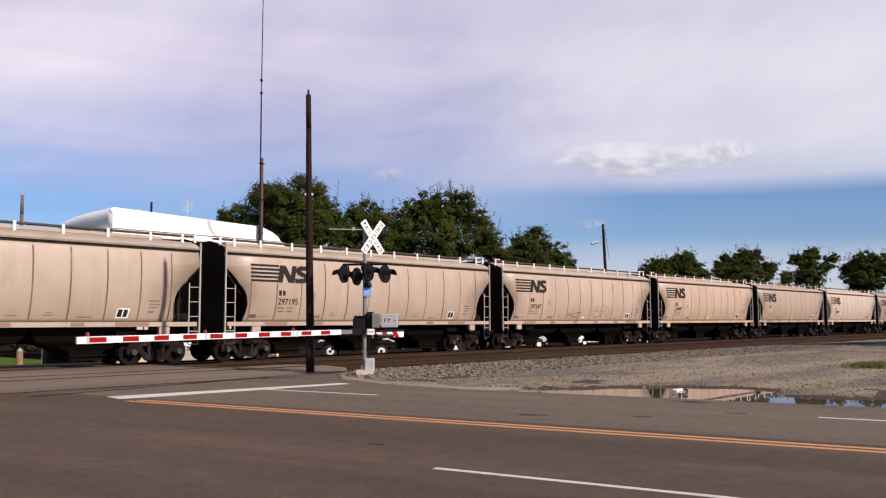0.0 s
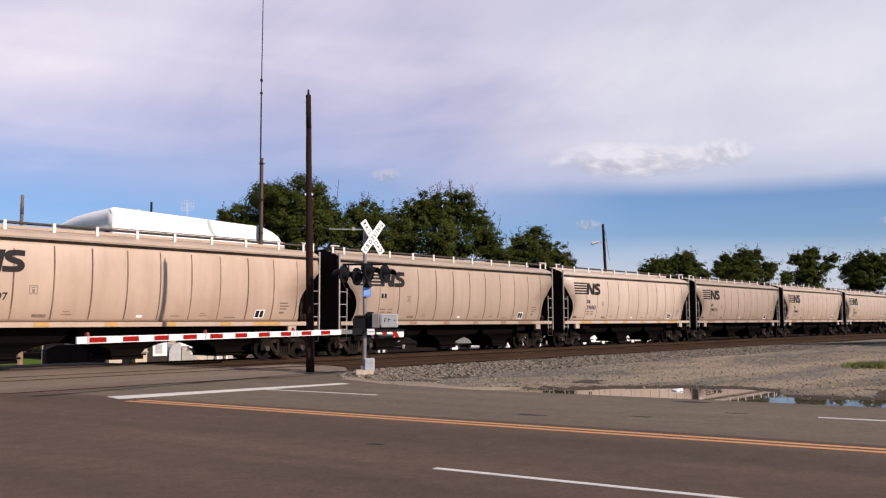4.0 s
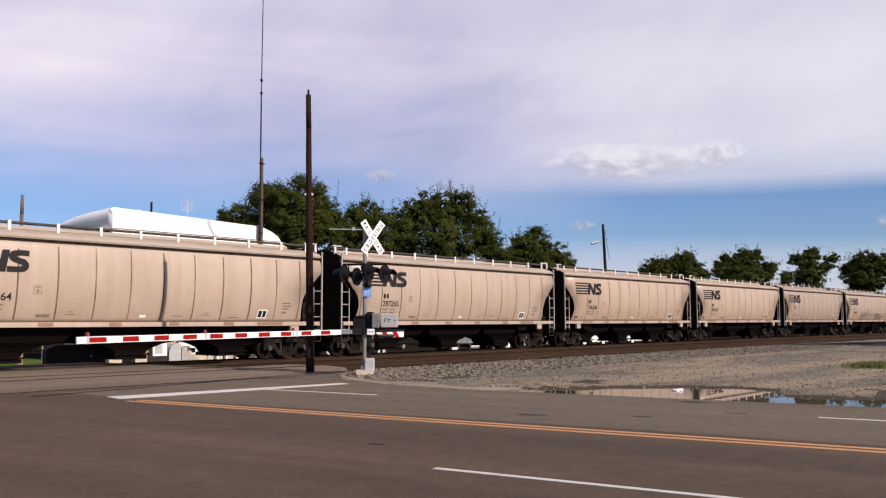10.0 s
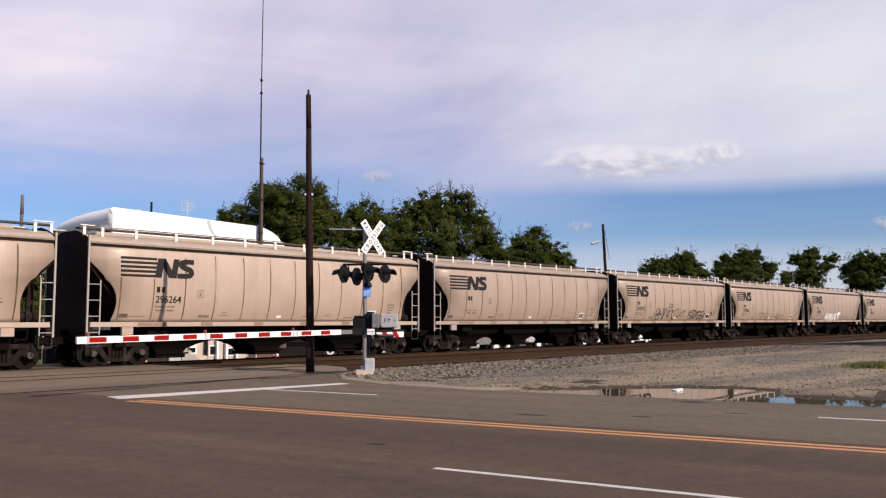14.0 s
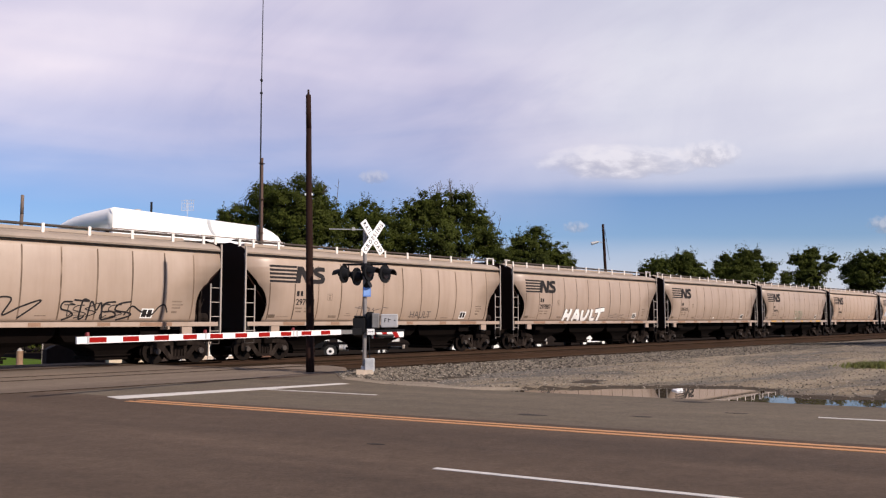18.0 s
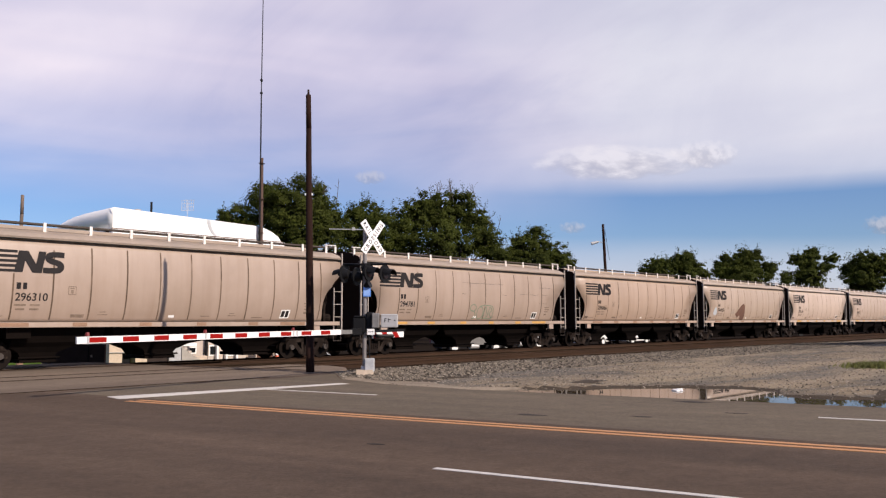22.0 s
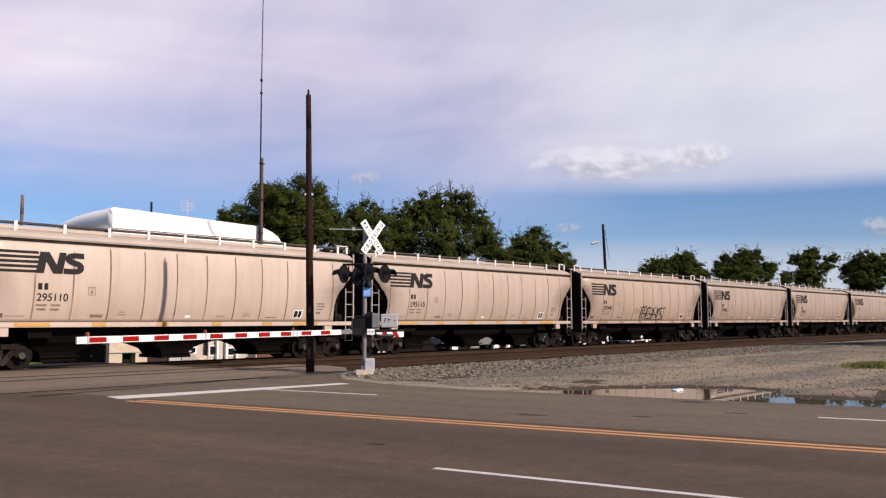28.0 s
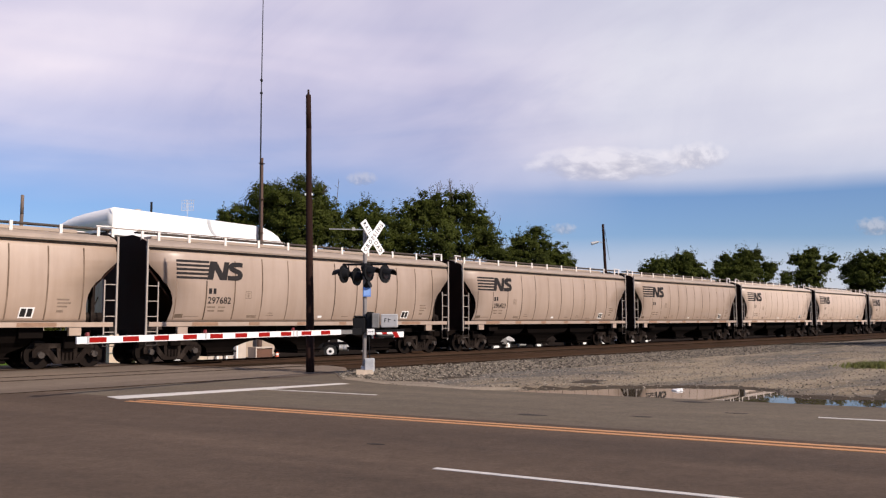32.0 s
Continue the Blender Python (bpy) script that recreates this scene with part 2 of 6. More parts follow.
M_LEAF = mat("leaves", (0.066, 0.080, 0.013), 0.75, vary=0.45, scale=0.3, fine=3, bump=0, islands=0.45, spec=0.12)


def thin_leaf(m):
    """Let some of the light through the blades."""
    nt = m.node_tree
    b = nt.nodes["Principled BSDF"]
    tl = nt.nodes.new("ShaderNodeBsdfTranslucent")
    nt.links.new(mixc(nt, 1.0, b.inputs["Base Color"].links[0].from_socket, (1.25, 1.2, 0.5), "MULTIPLY"), tl.inputs[0])
    mx = nt.nodes.new("ShaderNodeMixShader")
    mx.inputs[0].default_value = 0.2
    nt.links.new(b.outputs[0], mx.inputs[1])
    nt.links.new(tl.outputs[0], mx.inputs[2])
    nt.links.new(mx.outputs[0], nt.nodes["Material Output"].inputs[0])


thin_leaf(M_LEAF)
M_MEMBRANE = mat("white roof membrane", (0.84, 0.82, 0.80), 0.6, vary=0.03, scale=1.5, stain=(0.58, 0.53, 0.49), stain_at=(0.60, 0.85))
M_BRICK = mat("tan masonry", (0.38, 0.30, 0.23), 0.9, vary=0.15, scale=3)
M_CARWHITE = mat("white car paint", (0.78, 0.77, 0.75), 0.25, vary=0.03)
M_GLASS = mat("dark glass", (0.01, 0.012, 0.014), 0.08, vary=0.1, bump=0)
M_TYRE = mat("tyre rubber", (0.014, 0.014, 0.014), 0.85, vary=0.2)
M_TAIL = mat("red lens", (0.16, 0.006, 0.005), 0.4, vary=0.1)


M_SHED = mat("dark grey shed paint", (0.038, 0.028, 0.024), 0.8, vary=0.25, scale=3, spec=0.1)
M_STONE = mat("tan stone", (0.52, 0.42, 0.32), 0.9, vary=0.2, scale=2.5, fine=12, bump=0.4)
M_PLASTER = mat("pale plaster", (0.48, 0.41, 0.35), 0.85, vary=0.15, scale=2)


M_LENS = mat("unlit lens", (0.014, 0.005, 0.005), 0.3, vary=0.1)


def make_water():
    m = bpy.data.materials.new("puddle water")
    m.use_nodes = True
    nt = m.node_tree
    b = nt.nodes["Principled BSDF"]
    b.inputs["Base Color"].default_value = (0.085, 0.068, 0.048, 1)
    b.inputs["Roughness"].default_value = 0.015
    b.inputs["IOR"].default_value = 1.25
    co = nt.nodes.new("ShaderNodeTexCoord").outputs["Object"]
    bp = node(nt, "ShaderNodeBump", Strength=0.02, Distance=0.01)
    nt.links.new(noise_tex(nt, co, 3.0, 2.0), bp.inputs["Height"])
    nt.links.new(bp.outputs[0], b.inputs["Normal"])
    return m


M_WATER = make_water()


# ---- mesh helpers ----
def mesh_from(name, bm, material, smooth=False):
    me = bpy.data.meshes.new(name)
    bmesh.ops.recalc_face_normals(bm, faces=bm.faces)
    bm.to_mesh(me)
    bm.free()
    me.materials.append(material)
    if smooth:
        for p in me.polygons:
            p.use_smooth = True
    return me


def part(name, bm, material, parent=None, label="", smooth=False):
    ob = new(name, mesh_from(name, bm, material, smooth) if isinstance(bm, bmesh.types.BMesh) else bm)
    if parent is not None:
        ob.parent = parent
    if label:
        tagged(ob, label)
    return ob


def thing(name, label, category, m=None, group="", kind=""):
    ob = new(name)
    ob.matrix_basis = m if m is not None else Matrix()
    return tagged(ob, label, category, group, kind)


def add_box(bm, x0, x1, y0, y1, z0, z1, bevel=0.0):
    r = bmesh.ops.create_cube(bm, size=1.0)
    for v in r["verts"]:
        v.co = Vector(((x0 + x1) / 2 + v.co.x * (x1 - x0), (y0 + y1) / 2 + v.co.y * (y1 - y0), (z0 + z1) / 2 + v.co.z * (z1 - z0)))
    if bevel:
        es = list({e for v in r["verts"] for e in v.link_edges})
        bmesh.ops.bevel(bm, geom=es, offset=bevel, segments=1, affect="EDGES")
    return bm


def box(x0, x1, y0, y1, z0, z1, bevel=0.0):
    return add_box(bmesh.new(), x0, x1, y0, y1, z0, z1, bevel)


def add_tube(bm, p, q, r0, r1=None, seg=10, caps=True):
    p, q = Vector(p), Vector(q)
    r1 = r0 if r1 is None else r1
    d = q - p
    m = Matrix.Translation((p + q) / 2) @ d.to_track_quat("Z", "Y").to_matrix().to_4x4()
    bmesh.ops.create_cone(bm, cap_ends=caps, segments=seg, radius1=r0, radius2=r1, depth=d.length, matrix=m)
    return bm


def tube(p, q, r0, r1=None, seg=10):
    return add_tube(bmesh.new(), p, q, r0, r1, seg)


def add_poly(bm, pts, axis, lo, hi):
    """A flat outline pushed out along an axis: pts are the two other coordinates."""
    def co(a, b, c):
        return {"x": (c, a, b), "y": (a, c, b), "z": (a, b, c)}[axis]
    f0 = [bm.verts.new(co(a, b, lo)) for a, b in pts]
    f1 = [bm.verts.new(co(a, b, hi)) for a, b in pts]
    bm.faces.new(f0)
    bm.faces.new(f1[::-1])
    for i in range(len(pts)):
        j = (i + 1) % len(pts)
        bm.faces.new((f0[i], f0[j], f1[j], f1[i]))
    return bm


def poly(pts, axis, lo, hi):
    return add_poly(bmesh.new(), pts, axis, lo, hi)


def lerp(table, x):
    if x <= table[0][0]:
        return table[0][1]
    for (a, b), (c, d) in zip(table, table[1:]):
        if x <= c:
            return b + (d - b) * (x - a) / (c - a)
    return table[-1][1]


def smooth01(x):
    x = min(1.0, max(0.0, x))
    return x * x * (3 - 2 * x)


def text_mesh(name, body, size, material, squeeze=1.0, bold=0.0):
    cu = bpy.data.curves.new(name, "FONT")
    cu.body, cu.size, cu.align_x, cu.align_y = body, size, "CENTER", "CENTER"
    cu.extrude, cu.offset = 0.002, bold
    ob = bpy.data.objects.new(name, cu)
    scene.collection.objects.link(ob)
    bpy.context.view_layer.update()
    me = bpy.data.meshes.new_from_object(ob.evaluated_get(bpy.context.evaluated_depsgraph_get()))
    bpy.data.objects.remove(ob)
    for v in me.vertices:
        v.co.x *= squeeze
    me.materials.clear()
    me.materials.append(material)
    return me


# ---- ground, road, tracks ----
PUDDLE_TOP = [(-9.6, 15.9), (-8.2, 17.1), (-7.5, 17.7), (-6.5, 18.5), (-5.5, 19.3), (-4.3, 19.5), (-3.4, 19.1), (-2.95, 17.9), (-2.0, 17.8), (-1.3, 18.1), (2.0, 18.3), (5.0, 17.2), (7.0, 15.9)]
FAR_EDGE = [(-33.0, 17.0), (-30.0, 20.3), (-17.5, 20.3), (-15.4, 19.5), (-13.6, 17.4), (-11.5, 16.4), (-9.0, 15.95)]


def road_z(p):
    d = p.dot(N)
    return -0.75 * smooth01((d - 30.5) / 9.0)


def ground_z(p):
    s, d, a, m = p.dot(U), p.dot(N), p.dot(A), p.dot(M)
    rough = 0.03 * noise.noise(Vector((s * 0.35, d * 0.35, 0))) + 0.012 * noise.noise(Vector((s * 1.7, d * 1.7, 3)))
    z = -0.02 + rough
    bed = smooth01((d - 19.0) / 1.5) * (1 - smooth01((d - 34.0) / 1.5))
    z = z * (1 - bed) + (-0.17 + rough * 0.5) * bed
    z += (-0.78 - z) * smooth01((d - 28.6) / 6.5)
    top = lerp(PUDDLE_TOP, a)
    if -9.5 < a < 7.5 and m < top + 0.8:
        wob = 0.35 * noise.noise(Vector((a * 0.9, m * 0.9, 7)))
        z -= 0.13 * smooth01((top - m + 0.5 + wob) / 0.9)
    if 3.6 < m < lerp(FAR_EDGE, a) - 0.05:
        z = road_z(p) - 0.16
    return z


def steps(*spans):
    out = []
    for a, b, st in spans:
        k = max(1, round((b - a) / st))
        out += [a + (b - a) * i / k for i in range(k)]
    return out + [spans[-1][1]]


def sheet(name, ss, ds, zf, material, basis=tr):
    verts = []
    for s in ss:
        for d in ds:
            p = basis(s, d)
            p.z = zf(p)
            verts.append(p)
    w = len(ds)
    faces = [(i * w + j, (i + 1) * w + j, (i + 1) * w + j + 1, i * w + j + 1) for i in range(len(ss) - 1) for j in range(w - 1)]
    me = bpy.data.meshes.new(name)
    me.from_pydata(verts, [], faces)
    me.materials.append(material)
    for p in me.polygons:
        p.use_smooth = True
    ob = new(name, me)
    return ob


ground = sheet("ground", steps((-2600, -200, 400), (-200, -20, 15), (-20, 6, 2), (6, 40, 0.3), (40, 90, 1.2), (90, 400, 10), (400, 2600, 300)),
               steps((-2600, -200, 400), (-200, -20, 15), (-20, -4, 2), (-4, 20, 0.3), (20, 42, 0.5), (42, 90, 4), (90, 400, 30), (400, 2600, 300)),
               ground_z, M_GRAVEL)
tagged(ground, "pale brown gravel and dirt lot beside the tracks", "ground", kind="structure")

road_me = []
for i, a in enumerate(steps((-150, -40, 5), (-40, 0, 0.5), (0, 120, 5))):
    far = lerp(FAR_EDGE, a)
    road_me.append([(a, 3.4 + (far - 3.4) * j / 14) for j in range(15)])
bm = bmesh.new()
rows = []
for line in road_me:
    tops = []
    for a, m in line:
        p = rd(a, m)
        p.z = road_z(p)
        tops.append(bm.verts.new(p))
    edge = bm.verts.new(tops[-1].co + M * 0.12 - Vector((0, 0, 0.14)))
    rows.append(tops + [edge])
for r0, r1 in zip(rows, rows[1:]):
    for j in range(len(r0) - 1):
        bm.faces.new((r0[j], r1[j], r1[j + 1], r0[j + 1]))
road = part("road", bm, M_ASPHALT, smooth=False)
tagged(road, "worn grey-brown asphalt road over a level crossing", "road", kind="structure")


M_FARLANE = mat("older asphalt", (0.166, 0.131, 0.094), 0.88, vary=0.3, scale=0.9, fine=22, bump=0.4, dist=0.01, stretch=(0.10, 1.0, 1), rot=ROAD_ROT,
                stain=(0.132, 0.103, 0.074), stain_at=(0.45, 0.7), spec=0.12, grit=True, mottle=0.22)
bm = bmesh.new()
cells = {}
for i, a in enumerate(steps((-16, 60, 0.5))):
    for j in range(9):
        cells[i, j] = rd(a, 11.12 + (lerp(FAR_EDGE, a) - 0.05 - 11.12) * j / 8)
for (i, j), p in cells.items():
    q = [cells.get(k) for k in ((i, j), (i + 1, j), (i + 1, j + 1), (i, j + 1))]
    if None not in q and all(v.dot(N) < 18.46 for v in q):
        bm.faces.new([bm.verts.new(v + Vector((0, 0, 0.002))) for v in q])
bmesh.ops.remove_doubles(bm, verts=bm.verts, dist=0.001)
tagged(part("far_lanes", bm, M_FARLANE), "paler worn asphalt of the far lanes", "road surface", kind="structure")


def stripe(name, corners, material, label, z=0.006):
    bm = bmesh.new()
    lo = [bm.verts.new((p.x, p.y, road_z(p) + 0.001)) for p in corners]
    hi = [bm.verts.new((p.x, p.y, road_z(p) + z)) for p in corners]
    bm.faces.new(hi)
    for i in range(len(lo)):
        j = (i + 1) % len(lo)
        bm.faces.new((lo[i], lo[j], hi[j], hi[i]))
    return tagged(part(name, bm, material), label, "road marking", kind="structure")


def lane_line(name, a0, a1, m0, m1, material, label):
    return stripe(name, [rd(a0, m0), rd(a1, m0), rd(a1, m1), rd(a0, m1)], material, label)


lane_line("yellow_line", -13.2, 60, 10.49, 10.62, M_YELLOW_LINE, "worn yellow centre line painted on asphalt")
lane_line("yellow_line", -13.2, 60, 10.73, 10.86, M_YELLOW_LINE, "worn yellow centre line painted on asphalt")
for a in (-4.48, 7.7, 19.9, 32):
    lane_line("lane_dash", a, a + 3.3, 7.20, 7.29, M_WHITE_LINE, "white lane dash painted on asphalt")
for a in (-12.86, -1.83, 10.4, 22.6):
    lane_line("lane_dash", a, a + 2.95, 13.80, 13.90, M_WHITE_LINE, "white lane dash painted on asphalt")
stop_a, stop_b = Vector((-6.60, 16.80, 0)), Vector((-2.42, 20.28, 0))
side = (stop_b - stop_a).normalized().cross(Vector((0, 0, 1))) * 0.72
stripe("stop_line", [stop_a, stop_a + side * 0.95, stop_b + side * 0.45, stop_b], M_WHITE_LINE, "broad white stop line before the crossing", 0.007)

# the dark bed runs on past the far track to d = 38.8
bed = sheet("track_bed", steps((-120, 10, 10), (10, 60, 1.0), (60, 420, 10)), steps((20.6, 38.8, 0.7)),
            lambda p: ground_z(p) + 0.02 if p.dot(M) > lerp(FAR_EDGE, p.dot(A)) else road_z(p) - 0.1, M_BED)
tagged(bed, "dark brown ballast under and just beyond the tracks", "track bed", kind="structure")

def tar_patch(x, y, lx, ly, seed, label="dark tar patch on the asphalt"):
    rnd = random.Random(seed)
    pts = []
    for k in range(14):
        an = k * 2 * math.pi / 14
        r = rnd.uniform(0.7, 1.15)
        pts.append(Vector((x, y, 0)) + A * (lx * r * math.cos(an)) + M * (ly * r * math.sin(an)))
    return stripe("tar_patch", pts, M_PATCHTAR, label, 0.004)


M_PATCHTAR = mat("tar patch", (0.036, 0.030, 0.026), 0.8, vary=0.3, scale=3, fine=40, spec=0.1)
tar_patch(4.43, 15.3, 0.34, 0.13, 1)
tar_patch(1.35, 13.3, 0.25, 0.10, 2)
tar_patch(3.0, 13.0, 0.18, 0.07, 3)
tar_patch(4.6, 13.4, 0.2, 0.06, 4)
tar_patch(-0.8, 10.2, 0.12, 0.05, 5)

RAIL_PROFILE = [(-0.035, 0.0), (0.035, 0.0), (0.035, -0.03), (0.01, -0.045), (0.01, -0.13), (0.07, -0.15), (0.07, -0.17), (-0.07, -0.17), (-0.07, -0.15),
                (-0.01, -0.13), (-0.01, -0.045), (-0.035, -0.03)]
TRACK_M = Matrix.Rotation(radians(TRACK_TURN), 4, "Z")


def make_track(d, label):
    t = thing("railway_track", label, "railway track", Matrix.Translation(N * d) @ TRACK_M, kind="structure")
    for y in (-0.7525, 0.7525):
        bm = poly([(y + a, b + 0.006) for a, b in RAIL_PROFILE], "x", -120, 420)
        part("rail", bm, M_RUST, t, "rusty steel rail")
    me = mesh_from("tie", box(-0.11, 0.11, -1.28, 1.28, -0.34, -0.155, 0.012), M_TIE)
    for i in range(110):
        x = 18.5 + i * 0.6
        o = new("tie", me)
        o.parent = t
        o.location = (x, 0.02 * math.sin(i * 7.1), 0.0)
    return t


make_track(MAIN_N, "railway track with rusty rails in brown ballast")
make_track(SIDING_N, "second railway track with rusty rails beside the gravel lot")


M_APRON = mat("crossing asphalt", (0.225, 0.172, 0.128), 0.88, vary=0.25, scale=0.8, fine=50, bump=0.4, dist=0.01, stretch=(0.2, 1.2, 1), rot=TRACK_ROT,
              stain=(0.145, 0.110, 0.083), stain_at=(0.48, 0.7), spec=0.12, grit=True, mottle=0.24)
bm = bmesh.new()
cells = {}
for i, s in enumerate(steps((-60, 24, 1.0))):
    for j, d in enumerate(steps((18.50, 27.1, 0.5))):
        p = tr(s, d)
        cells[i, j] = p
for (i, j), p in cells.items():
    q = [cells.get(k) for k in ((i, j), (i + 1, j), (i + 1, j + 1), (i, j + 1))]
    if None not in q and all(3.5 < v.dot(M) < lerp(FAR_EDGE, v.dot(A)) for v in q):
        bm.faces.new([bm.verts.new(v + Vector((0, 0, 0.003))) for v in q])
bmesh.ops.remove_doubles(bm, verts=bm.verts, dist=0.001)
tagged(part("crossing_apron", bm, M_APRON), "paler patched asphalt between and beside the rails", "road surface", kind="structure")
# the rounded end of the paving, past the road's edge
bm = bmesh.new()
ends = [(13.5, 19.3), (16.3, 19.15), (17.5, 19.8), (18.3, 20.8), (18.65, 22.0), (18.6, 23.2), (18.2, 24.0), (13.5, 24.0)]
low, high = ([bm.verts.new(tr(q, w) + Vector((0, 0, z))) for q, w in ends] for z in (-0.3, -0.004))
bm.faces.new(high)
for k in range(len(ends)):
    j = (k + 1) % len(ends)
    bm.faces.new((low[k], low[j], high[j], high[k]))
bmesh.ops.recalc_face_normals(bm, faces=bm.faces)
tagged(part("apron_end", bm, M_APRON), "rounded end of the patched crossing asphalt", "road surface", kind="structure")


def groove(d0, d1, s0, s1, label):
    return stripe("flangeway", [tr(s0, d0), tr(s1, d0), tr(s1, d1), tr(s0, d1)], M_CRACK, label, 0.007)


for d in (SIDING_N - 0.7525, SIDING_N + 0.7525, MAIN_N - 0.7525, MAIN_N + 0.7525):
    groove(d - 0.12, d - 0.04, -20, 18.2, "dark flangeway groove beside a rail in the crossing")
    groove(d + 0.04, d + 0.09, -20, 18.2, "dark flangeway groove beside a rail in the crossing")
groove(18.44, 18.54, -10, 13.6, "tar-filled joint across the asphalt")

water = sheet("puddle", steps((-9.8, 7.6, 0.6)), steps((15.6, 19.9, 0.5)), lambda p: -0.055, M_WATER, rd)
tagged(water, "still shallow puddle on gravel at the road edge", "puddle", kind="structure")


mud_cells = steps((-12, 10, 0.3))
bm = bmesh.new()
grid = {}
for i, a in enumerate(mud_cells):
    for j, m in enumerate(steps((15.8, 20.4, 0.15))):
        p = rd(a, m)
        p.z = ground_z(p)
        grid[i, j] = p
for (i, j), p in grid.items():
    q = [grid.get(k) for k in ((i, j), (i + 1, j), (i + 1, j + 1), (i, j + 1))]
    if None not in q and -0.10 < sum(v.z for v in q) / 4 < -0.026:
        bm.faces.new([bm.verts.new(v + Vector((0, 0, 0.006))) for v in q])
bmesh.ops.remove_doubles(bm, verts=bm.verts, dist=0.001)
tagged(part("wet_mud", bm, mat("wet mud", (0.060, 0.044, 0.029), 0.75, spec=0.1, vary=0.3, scale=2, fine=20, bump=0.6, dist=0.02), smooth=True),
       "dark wet mud round the puddle", "mud", kind="structure")


shoulder = sheet("shoulder", steps((-16.5, -6.5, 0.5)), [0.0, 0.25, 0.5, 0.8, 1.05], lambda p: 0.0, mat("pale dirt", (0.255, 0.205, 0.152), 0.95, vary=0.3, scale=1.5, fine=12, bump=0.8, dist=0.03, spec=0.1, grit=True),
                 lambda a, w: rd(a, lerp(FAR_EDGE, a) + 0.04 + w * (0.8 + 0.35 * math.sin(a * 2.1))))
for v in shoulder.data.vertices:
    p = v.co.copy()
    v.co.z = ground_z(p) + 0.02 if p.dot(M) > lerp(FAR_EDGE, p.dot(A)) + 0.15 else -0.012
tagged(shoulder, "pale dirt shoulder along the road edge", "road shoulder", kind="structure")


# ---- hopper cars ----
def side_y(z):
    return lerp([(1.4, 1.27), (1.6, 1.38), (1.75, 1.445), (1.9, 1.49), (2.1, 1.54), (2.35, 1.58), (2.55, 1.60), (2.87, 1.615), (3.03, 1.615), (3.2, 1.61), (3.44, 1.595), (3.6, 1.578), (3.8, 1.547), (4.06, 1.49)], z)


OPENING = [(1.48, 6.80), (1.6, 6.78), (1.8, 6.73), (2.1, 6.70), (2.35, 6.74), (2.55, 6.82), (2.75, 6.96), (2.87, 7.12), (3.03, 7.22), (3.2, 7.40), (3.44, 7.66), (3.6, 7.70), (4.06, 7.72)]
SIDE_ZS = [1.44, 1.6, 1.75, 1.9, 2.1, 2.35, 2.55, 2.75, 2.87, 3.03, 3.2, 3.44, 3.6, 3.8, 4.06]


def side_sheet(sgn):
    bm = bmesh.new()
    skins = []
    for inset in (0.0, 0.02):
        skin = []
        for z in SIDE_ZS:
            e = lerp(OPENING, max(z, 1.48))
            skin.append([bm.verts.new((e * k, sgn * (side_y(z) - inset), z)) for k in (-1, -0.8, -0.5, 0, 0.5, 0.8, 1)])
        for r0, r1 in zip(skin, skin[1:]):
            for i in range(6):
                bm.faces.new((r0[i], r0[i + 1], r1[i + 1], r1[i]))
        skins.append(skin)
    a, b = skins
    rim_a = [r[0] for r in a] + a[-1][1:] + [r[-1] for r in a[-2::-1]] + a[0][-2:0:-1]
    rim_b = [r[0] for r in b] + b[-1][1:] + [r[-1] for r in b[-2::-1]] + b[0][-2:0:-1]
    for k in range(len(rim_a)):
        j = (k + 1) % len(rim_a)
        bm.faces.new((rim_a[k], rim_a[j], rim_b[j], rim_b[k]))
    return bm


def drape(bm, dy):
    """Cut a flat mesh in x and z along the side's creases and lay it onto the near side sheet."""
    for z in SIDE_ZS:
        bmesh.ops.bisect_plane(bm, geom=bm.verts[:] + bm.edges[:] + bm.faces[:], dist=1e-5, plane_co=(0, 0, z), plane_no=(0, 0, 1))
    for v in bm.verts:
        v.co.y = -side_y(v.co.z) - dy - v.co.y
    return bm


def flat_outline(pts):
    bm = bmesh.new()
    bm.faces.new([bm.verts.new((x, 0, z)) for x, z in pts])
    return bm


def decal(bm, pts, dy=0.006):
    """An outline in x and z, laid onto the near side sheet."""
    vs = [bm.verts.new((x, -side_y(z) - dy, z)) for x, z in pts]
    bm.faces.new(vs)
    return bm


def strip_decal(x0, x1, z0, z1, skew=0.0, dy=0.006):
    bm = bmesh.new()
    k = max(1, int((z1 - z0) / 0.12))
    for i in range(k):
        a, b = z0 + (z1 - z0) * i / k, z0 + (z1 - z0) * (i + 1) / k
        decal(bm, [(x0 + skew * (a - z0), a), (x1 + skew * (a - z0), a), (x1 + skew * (b - z0), b), (x0 + skew * (b - z0), b)], dy)
    bmesh.ops.remove_doubles(bm, verts=bm.verts, dist=1e-4)
    return bm


AXLES = (-7.22, -5.51, 5.54, 7.20)
WHEEL_R = 0.44


SEAMS = (-6.6, -5.4, -4.2, -2.98, -1.76, -0.55, 0.65, 1.86, 3.04, 4.25, 5.43, 6.56)


def smooth_path(pts, k=5):
    out = []
    for i in range(len(pts) - 1):
        p0, p1, p2, p3 = pts[max(0, i - 1)], pts[i], pts[i + 1], pts[min(len(pts) - 1, i + 2)]
        for j in range(k):
            t = j / k
            out.append(tuple(0.5 * (2 * b + (c - a) * t + (2 * a - 5 * b + 4 * c - d) * t * t + (3 * b - a - 3 * c + d) * t ** 3) for a, b, c, d in zip(p0, p1, p2, p3)))
    return out + [pts[-1]]


